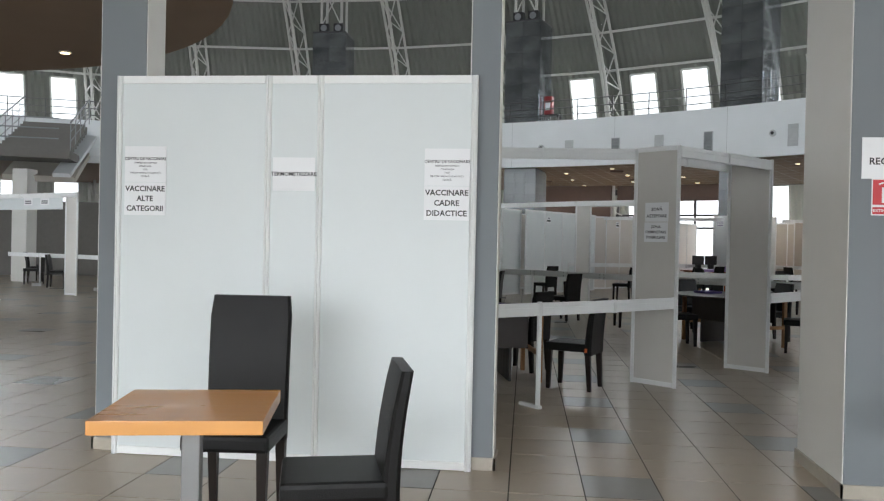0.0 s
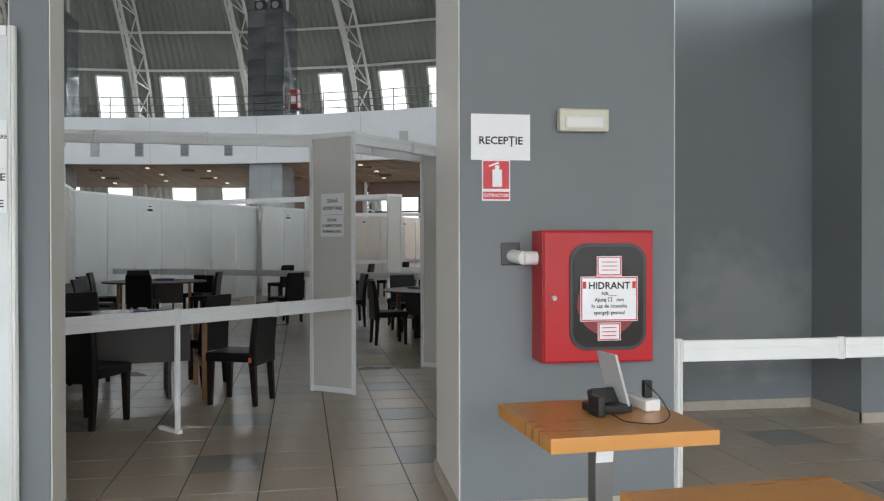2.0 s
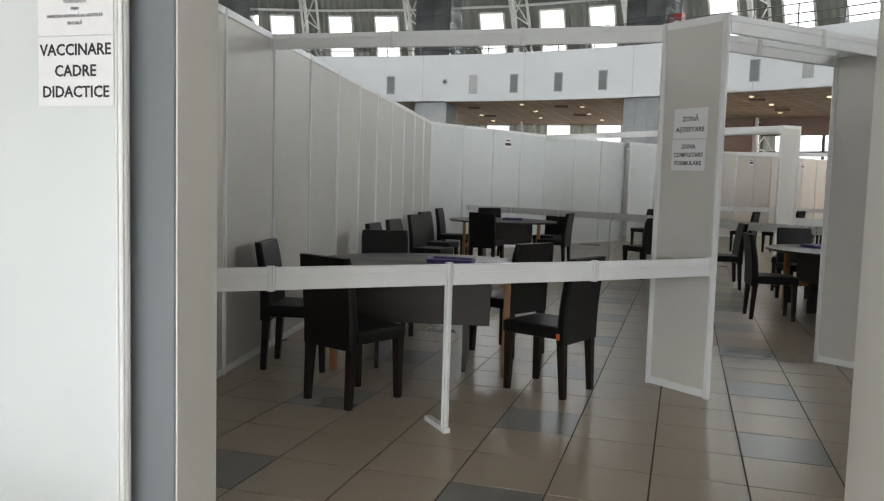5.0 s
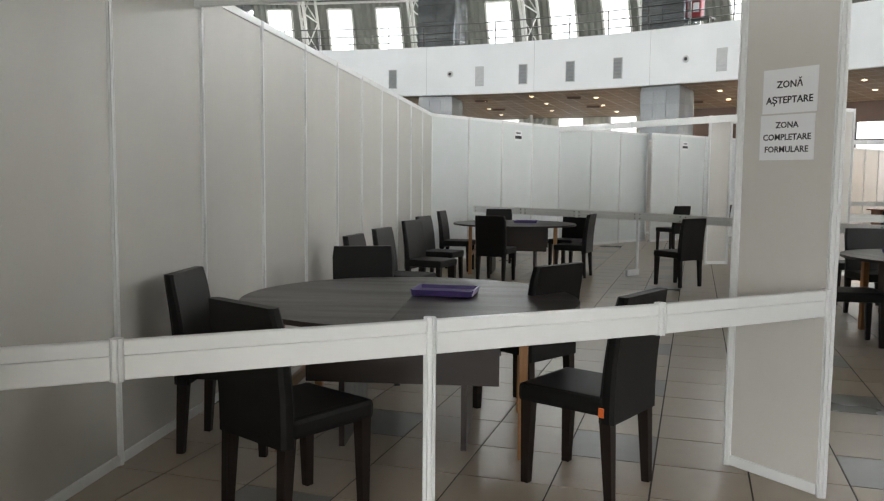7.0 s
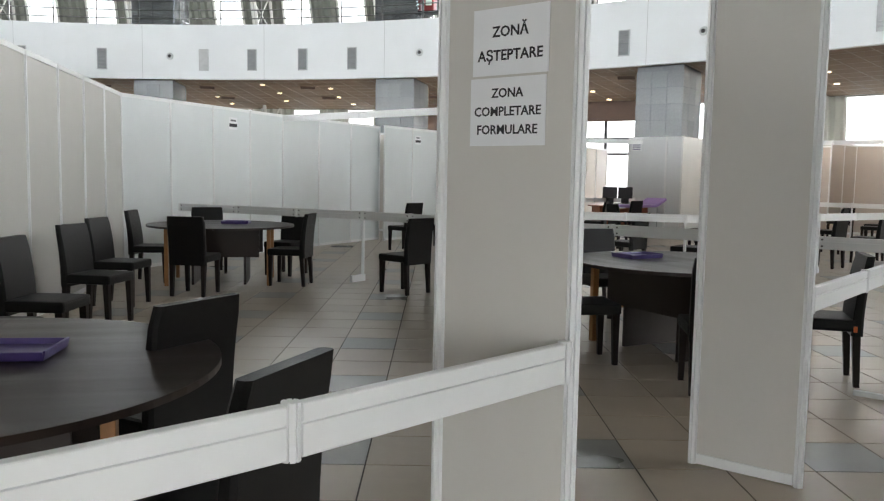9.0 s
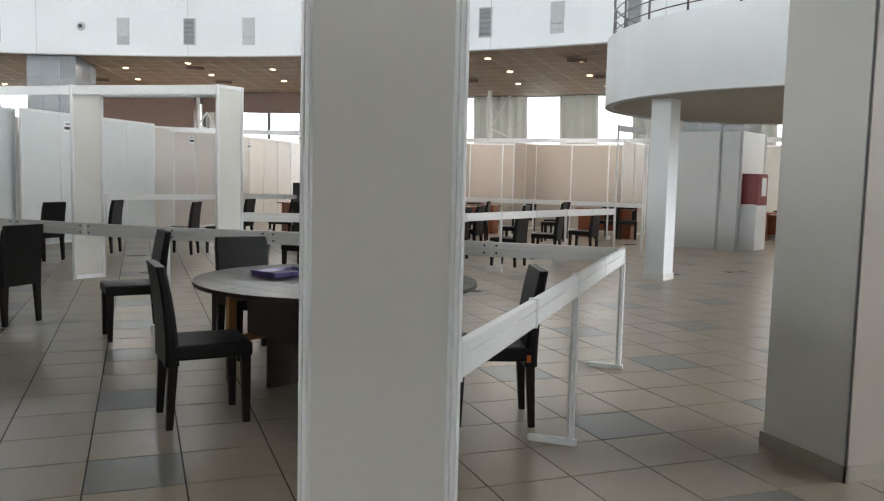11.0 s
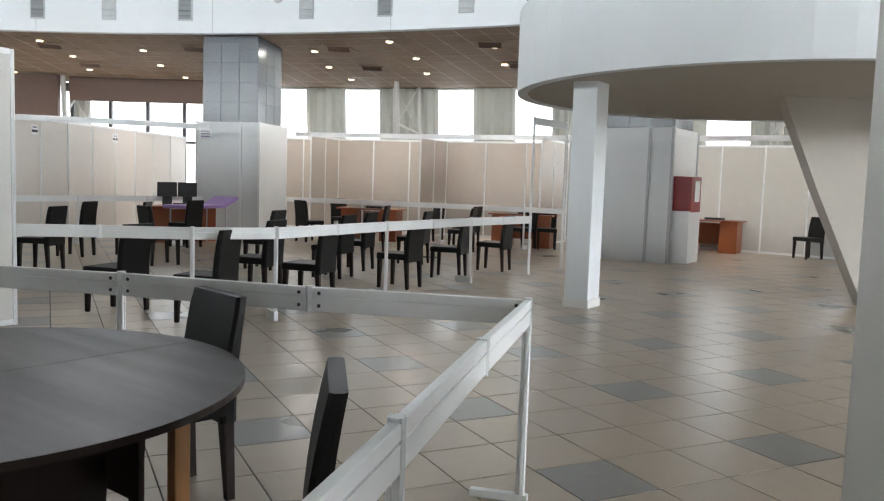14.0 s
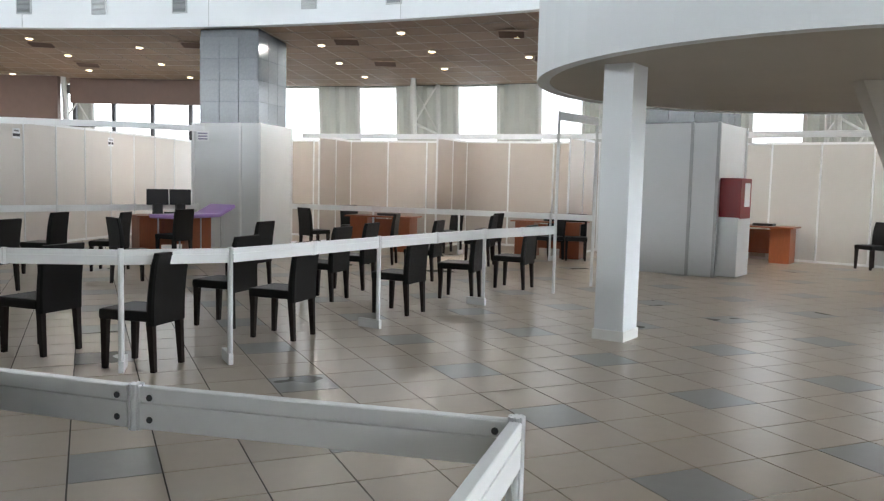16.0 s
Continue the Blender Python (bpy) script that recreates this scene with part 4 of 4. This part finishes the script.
sk = thing("power_socket", "white extension socket with a black charger plugged in", "power socket", pose(2.67, 3.87, 0.7505, 0, 0, 8))
part("socket_block", B(0, 0, 0.025, 0.07, 0.16, 0.05, bevel=0.012), M_WHITEP, sk)
part("charger", B(0.0, -0.03, 0.085, 0.035, 0.03, 0.07, bevel=0.006), M_BLACKP, sk)
cu = bpy.data.curves.new("cable", "CURVE")
cu.dimensions, cu.bevel_depth = "3D", 0.0025
spl = cu.splines.new("BEZIER")
cp = [(2.66, 3.84, 0.87), (2.7, 3.74, 0.80), (2.66, 3.62, 0.756), (2.52, 3.6, 0.756), (2.49, 3.74, 0.757)]
spl.bezier_points.add(len(cp) - 1)
for q, p in zip(spl.bezier_points, cp):
    q.co, q.handle_left_type, q.handle_right_type = p, "AUTO", "AUTO"
cu.materials.append(M_BLACKP)
tagged(new("cable", cu), "thin black charging cable looped on the table", "cable")


# ---- stair landing on a white column ----
LC = (12.05, 17.5)
land = structure("landing", disc(3.55, 2.66, 2.7, 64, *LC), M_SOFFIT, "round stair landing, underside toned grey-beige for shade")
rim = bmesh.new()
n = 64
for k in range(n):
    a0, a1 = 2 * math.pi * k / n, 2 * math.pi * (k + 1) / n
    vs = []
    for a in (a0, a1):
        for r, z in ((3.56, 2.645), (3.56, 3.7), (3.42, 3.7), (3.42, 2.645)):
            vs.append(rim.verts.new((LC[0] + r * math.cos(a), LC[1] + r * math.sin(a), z)))
    for i in range(4):
        j = (i + 1) % 4
        rim.faces.new((vs[i], vs[4 + i], vs[4 + j], vs[j]))
bmesh.ops.remove_doubles(rim, verts=rim.verts, dist=0.001)
bmesh.ops.recalc_face_normals(rim, faces=rim.faces)
structure("landing_parapet", rim, M_PARAPET, "curved white parapet round the stair landing")
lr = thing("landing_rail", "steel handrail with thin bars above the curved white parapet", "guard rail")
for z in (3.82, 3.98, 4.14, 4.32):
    bm = bmesh.new()
    for k in range(n):
        a0, a1 = 2 * math.pi * k / n, 2 * math.pi * (k + 1) / n
        tube(bm, (LC[0] + 3.47 * math.cos(a0), LC[1] + 3.47 * math.sin(a0), z), (LC[0] + 3.47 * math.cos(a1), LC[1] + 3.47 * math.sin(a1), z), 0.018 if z > 4.2 else 0.01, 5)
    part("bar", bm, M_RAILS, lr)
for k in range(28):
    a = 2 * math.pi * k / 28
    part("rail_post", tube(bmesh.new(), (LC[0] + 3.47 * math.cos(a), LC[1] + 3.47 * math.sin(a), 3.66), (LC[0] + 3.47 * math.cos(a), LC[1] + 3.47 * math.sin(a), 4.32), 0.016, 6), M_RAILS, lr)
lc = structure("landing_column", B(9.105, 17.75, 1.33, 0.36, 0.3, 2.66, bevel=0.006, rz=33), M_PARAPET, "plain white square column under the landing")
part("skirting", B(9.105, 17.75, 0.05, 0.385, 0.325, 0.1, rz=33), M_WHITEP, lc)
# flight that leaves the landing downwards
fl = extruded([(0.0, 2.66), (0.5, 1.5), (1.2, 0.0), (4.4, 0.0), (4.4, 2.66)], 0.25)
fl = structure("stair_flight", fl, M_SOFFIT, "smooth side of a stair flight below the landing, toned grey-beige for shade")
fl.matrix_basis = Matrix.Translation((11.75, 17.4, 0)) @ pose(0, 0, 0, 0, 0, -115)
fl.matrix_basis = fl.matrix_basis @ Matrix.Rotation(math.pi, 4, "Z") @ Matrix.Diagonal((1, -1, 1, 1))

# ---- white boxed column with a vending cabinet ----
kb = thing("boxed_column", "white panels boxing in a column, with steel edges", "column casing", Matrix.Translation((14.14, 22.93, 0)) @ pose(0, 0, 0, 0, 0, 31.6))
part("casing", B(0, 0, 1.3, 1.56, 1.5, 2.6), M_CLAD, kb)
for x, y in ((-0.78, -0.75), (-0.78, -0.3), (0.78, -0.75), (-0.78, 0.75), (0.78, 0.75)):
    part("post", B(x, y, 1.3, 0.05, 0.05, 2.62), M_VENTL, kb)
vm = thing("hydrant_box", "dark red hydrant cabinet on the boxed column", "hydrant cabinet", Matrix.Translation((14.36, 21.98, 1.02)) @ pose(0, 0, 0, 0, 0, 31.6))
part("body", B(0, 0.0, 0.32, 0.62, 0.36, 0.68, bevel=0.01), M_REDD, vm)
part("label", B(0.05, -0.185, 0.38, 0.3, 0.006, 0.4), M_PAPER, vm)
part("shelf", B(0, 0.0, -0.5, 0.7, 0.34, 1.0), M_CLAD, vm)

# cladding round the granite column
c_az = 53.9
for az, hh in ((53.9, 2.62),):
    cl = thing("column_casing", "white panels boxing in the foot of a granite column, with a small notice", "column casing", Matrix.Translation(on_ring(27.85, az)) @ pose(0, 0, 0, 0, 0, az - 90))
    for x, y, w, r in ((0, -0.76, 1.5, 0), (0, 0.76, 1.5, 0), (-0.76, 0, 1.5, 90), (0.76, 0, 1.5, 90)):
        part("panel", B(x, y, hh / 2, w, 0.03, hh, rz=r), M_CLAD, cl)
    for x, y in ((-0.77, -0.77), (0.77, -0.77), (0.77, 0.77), (-0.77, 0.77), (0.32, -0.772)):
        part("post", B(x, y, hh / 2, 0.05, 0.05, hh + 0.02), M_ALU, cl)
    part("notice", B(-0.55, -0.778, hh - 0.28, 0.3, 0.004, 0.22), M_PAPER, cl)
    for k in range(3):
        part("print", B(-0.55, -0.782, hh - 0.22 - 0.06 * k, 0.22, 0.003, 0.02), M_PURPLE, cl)


# ---- far booths along the hall's edge ----
def pol(r, az):
    v = on_ring(r, az)
    return (v.x, v.y)


partition("far_partition", pol(31.4, 57.3), pol(31.2, 51.6), 3, "beige panels at the back of a vaccination booth", mat=M_BEIGEW)
partition("far_partition", pol(31.2, 51.6), pol(31.2, 45.9), 3, "beige panels at the back of the next booth", mat=M_BEIGEW)
partition("far_partition", pol(31.2, 45.9), pol(31.4, 40.0), 3, "beige panels at the back of the booth by the column", mat=M_BEIGEW)
for az in (51.6, 45.9, 40.0):
    partition("booth_divider", pol(31.2, az), pol(29.3, az), 2, "beige panel divider between two booths", mat=M_BEIGEW)
partition("far_partition", pol(32.3, 37.0), pol(32.0, 30.0), 4, "pale panels behind the desks by the boxed column", mat=M_LONG)
partition("far_partition", pol(32.0, 30.0), pol(31.6, 22.0), 4, "pale panels behind the desks further along", mat=M_LONG)
partition("far_side_partition", (2.35, 28.2), (6.6, 35.2), 8, "long pale pinkish panel wall running to the glazed doors", mat=M_PALE)
partition("far_side_partition", (-1.2, 26.4), (2.35, 28.2), 4, "pale panel wall beside the booths", mat=M_PALE)
header([(1.2, 28.4), (3.0, 28.0), (4.7, 27.7), (6.2, 27.9)], 2.5, "white overhead beam over the far booth")
header([pol(29.4, a) for a in (52.5, 49, 45.9, 43, 40, 37, 33, 29, 25)], 2.56, "white overhead beam along the far booths")
fence([pol(28.3, a) for a in (52, 50, 48, 46, 44, 42, 40, 38.2)], (0, 2, 4, 6), "low white barrier in front of the far booths")
fence([(1.0, 25.2), (2.3, 25.9), (3.6, 26.7), (4.9, 27.4), (6.1, 28.1)], (0, 2, 4), "low white barrier before the far booth")


def desk(x, y, a, label):
    d = thing("desk", label, "desk", pose(x, y, 0, 0, 0, a), "booth desks")
    part("top", B(0, 0, 0.735, 1.5, 0.72, 0.03, bevel=0.005), M_CHERRY, d)
    for s in (-1, 1):
        part("side_panel", B(s * 0.48, 0, 0.36, 0.4, 0.5, 0.72, bevel=0.01), M_CHERRY, d)
    part("modesty_panel", B(0, 0.1, 0.42, 0.7, 0.02, 0.5), M_CHERRY, d)
    part("paper_stack", B(0.1, 0, 0.775, 0.4, 0.28, 0.05), M_BLACKP, d, "dark folder and papers")


desk(5.55, 27.3, 15, "cherry wood desk with a monitor in the far booth")
desk(9.9, 27.6, -40, "cherry wood desk with a folder in the booth")
desk(12.9, 25.7, -45, "cherry wood desk by the booth wall")
desk(17.05, 24.2, -58, "cherry wood desk beside the boxed column")
desk(16.2, 24.9, -55, "cherry wood desk before the pale panels")
bed = thing("examination_couch", "lilac vinyl examination couch with a raised headrest", "couch", pose(5.85, 26.6, 0, 0, 0, 45))
part("mattress", B(-0.15, 0, 0.77, 1.25, 0.58, 0.07, bevel=0.02), M_VINYL, bed)
part("headrest", B(0.68, 0, 0.85, 0.5, 0.58, 0.07, bevel=0.02, ry=-20), M_VINYL, bed)
for x in (-0.6, 0.55):
    for y in (-0.24, 0.24):
        part("leg", tube(bmesh.new(), (x, y, 0), (x, y, 0.74), 0.016), M_VENTL, bed)
for x, y in ((5.3, 27.4), (5.72, 27.5)):
    mo = thing("monitor", "dark computer monitor seen from behind on the desk", "monitor", pose(x, y, 0.7505, 0, 0, 15), "desk monitors")
    part("screen", B(0, 0, 0.33, 0.41, 0.04, 0.3, bevel=0.01), M_BLACKP, mo)
    part("foot", B(0, 0, 0.1, 0.16, 0.14, 0.2, bevel=0.01), M_BLACKP, mo)

# glazed doors and bulkhead under the ring balcony
gd = structure("door_1", B(*on_ring(33.2, 62.5, 3.95), 0.2, 6.4, 0.25, rz=62.5), M_FRAME, "dark framed glazed entrance in the shell")
for k in range(6):
    part("mullion", B(*on_ring(33.15, 57.4 + 2.0 * k, 2.0), 0.1, 0.1, 4.0, rz=62.5), M_FRAME, gd)
for z in (2.35, 2.9):
    part("transom", B(*on_ring(33.15, 62.5, z), 0.1, 6.3, 0.08, rz=62.5), M_FRAME, gd)
structure("wall_bulkhead_doors", arc_solid([(32.6, 3.5), (32.6, 4.2), (32.75, 4.2), (32.75, 3.5)], 58.8, 67.2), M_BROWNW, "brown corrugated bulkhead above the glazed doors")
structure("wall_bulkhead", arc_solid([(32.2, 2.3), (32.2, 4.2), (32.4, 4.2), (32.4, 2.3)], 67.5, 76), M_BROWNW, "brown bulkhead beside the glazed doors")

# ---- far side of the hall beyond the notice wall ----
structure("wall_far_side", B(-14.2, 26.7, 4.78, 3.2, 0.25, 1.1, rz=22), M_PARAPET, "white balcony front beyond the mezzanine")
# Wall takes the dark step colour to paint the dimness under the balcony.
structure("wall_far_back", B(-16.8, 27.6, 1.35, 9.0, 0.25, 2.7, rz=22), M_STEP, "wall under the far balcony, coloured dark for the shade there")
STAIR_TURN = 22.0
stair = structure("stair_far", B(-16.15, 24.9, 3.9, 2.1, 3.6, 0.2, rx=22, rz=STAIR_TURN), M_SOFFIT, "broad dark stone stair rising to the far balcony")
for k in range(10):
    u = k / 9
    part("step", B(-15.5 - 1.2 * u, 23.05 + 3.0 * u, 4.06 + 1.22 * u, 2.1, 0.36, 0.14, rz=STAIR_TURN), M_STEP, stair)
string = bmesh.new()
bar(string, (-15.55, 26.2, 4.95), (-14.1, 22.3, 3.25), 0.12, 0.5)
part("stringer", string, M_PARAPET, stair, "white painted stair side")
part("half_landing", B(-15.6, 22.2, 3.85, 3.4, 1.6, 0.25, rz=STAIR_TURN), M_STEP, stair)
across = Vector((math.cos(radians(STAIR_TURN)), math.sin(radians(STAIR_TURN)), 0))
for side in (-1.03, 1.03):
    lo, hi = Vector((-15.5, 23.05, 4.1)) + across * side, Vector((-16.7, 26.05, 5.35)) + across * side
    for up_z in (0.9, 0.6, 0.3):
        part("handrail", tube(bmesh.new(), lo + Vector((0, 0, up_z)), hi + Vector((0, 0, up_z)), 0.025 if up_z > 0.8 else 0.012), M_VENT, stair)
    for k in range(5):
        q = lo.lerp(hi, k / 4)
        part("baluster", tube(bmesh.new(), q, q + Vector((0, 0, 0.9)), 0.015), M_VENT, stair)
for up_z in (0.95, 0.65, 0.35):
    q = Vector((-15.3, 21.45, 3.95 + up_z))
    part("handrail", tube(bmesh.new(), q - across * 1.6, q + across * 1.4, 0.02), M_VENT, stair)
band = thing("sign_band", "white panel band with two small notices at the far opening", "sign", Matrix.Translation((-11.42, 18.25, 0)) @ pose(0, 0, 0, 0, 0, 156))
part("board", B(1.9, 0, 2.26, 3.7, 0.03, 0.34), M_NOTICE, band)
for x in (0.75, 1.45):
    part("sheet", B(x, 0.02, 2.3, 0.36, 0.004, 0.2), M_PAPER, band)
    part("print", B(x, 0.024, 2.3, 0.26, 0.003, 0.03), M_INKG, band)
    part("print", B(x, 0.024, 2.25, 0.26, 0.003, 0.03), M_INKG, band)
structure("column_far_side", B(-15.9, 23.2, 1.75, 0.5, 0.5, 3.5), M_PAINT_W, "white column under the far stair")
partition("far_side_partition", (-10.9, 18.0), (-11.35, 18.25), 1, "half-width pale panel beside the far opening")
header([(-10.9, 18.0), (-13.0, 18.9), (-15.0, 19.8)], 2.497, "white overhead beam at the far opening")
fence([(-11.4, 20.0), (-12.6, 20.6), (-14.0, 21.2), (-15.4, 21.8)], (0, 2), "low white barrier on the far side of the hall")

# ---- floor tiles: beige with every third one grey ----
TILE, TURNED, ORIGIN = 0.44185, 1.5, Vector((0.761, 6.124))
ux = Vector((math.cos(radians(TURNED)), math.sin(radians(TURNED))))
uy = Vector((-ux.y, ux.x))


def tile_mesh(mat):
    bm = box(bmesh.new(), 0, 0, -0.006, TILE - 0.009, TILE - 0.009, 0.012)
    bmesh.ops.delete(bm, geom=[f for f in bm.faces if f.normal.z < -0.9], context="FACES")
    return mesh_of("tile", bm, mat)


tm_b, tm_g = tile_mesh(M_TILE), tile_mesh(M_TILE_G)
near = []
rest = {False: ([], []), True: ([], [])}
h_ = (TILE - 0.009) / 2
for i in range(-45, 75):
    for j in range(-25, 80):
        c = ORIGIN + ux * (i * TILE) + uy * (j * TILE)
        if (c - HALL.xy).length > 33.6 or c.x < -22 or c.y < -5.6:
            continue
        if c.y < 40 and c.x < -13 and c.y < 8:
            continue
        grey = i % 3 == 0 and j % 3 == 0
        line = Vector((0.9 + max(0, c.y - 6) * 0.62, c.y))
        if 4.2 < c.y < 15.6 and abs(c.x - line.x) < 1.3:
            near.append((c, grey))
            continue
        vs, fs = rest[grey]
        b0 = len(vs)
        q = [c + ux * (sx * h_) + uy * (sy * h_) for sx, sy in ((-1, -1), (1, -1), (1, 1), (-1, 1))]
        vs += [(p.x, p.y, 0.0) for p in q] + [(p.x, p.y, -0.01) for p in q]
        fs.append((b0, b0 + 1, b0 + 2, b0 + 3))
        fs += [(b0 + 4 + k, b0 + 4 + (k + 1) % 4, b0 + (k + 1) % 4, b0 + k) for k in range(4)]
for grey, (vs, fs) in rest.items():
    me = bpy.data.meshes.new("floor_tiles")
    me.from_pydata(vs, [], fs)
    me.materials.append(M_TILE_G if grey else M_TILE)
    ob = new("floor_tiles", me)
    ob.parent = floor
    tagged(ob, "grey floor tiles" if grey else "beige floor tiles", kind="stuff")
for c, grey in near[:320]:
    share("tile", tm_g if grey else tm_b, floor, pose(c.x, c.y, 0, 0, 0, TURNED))
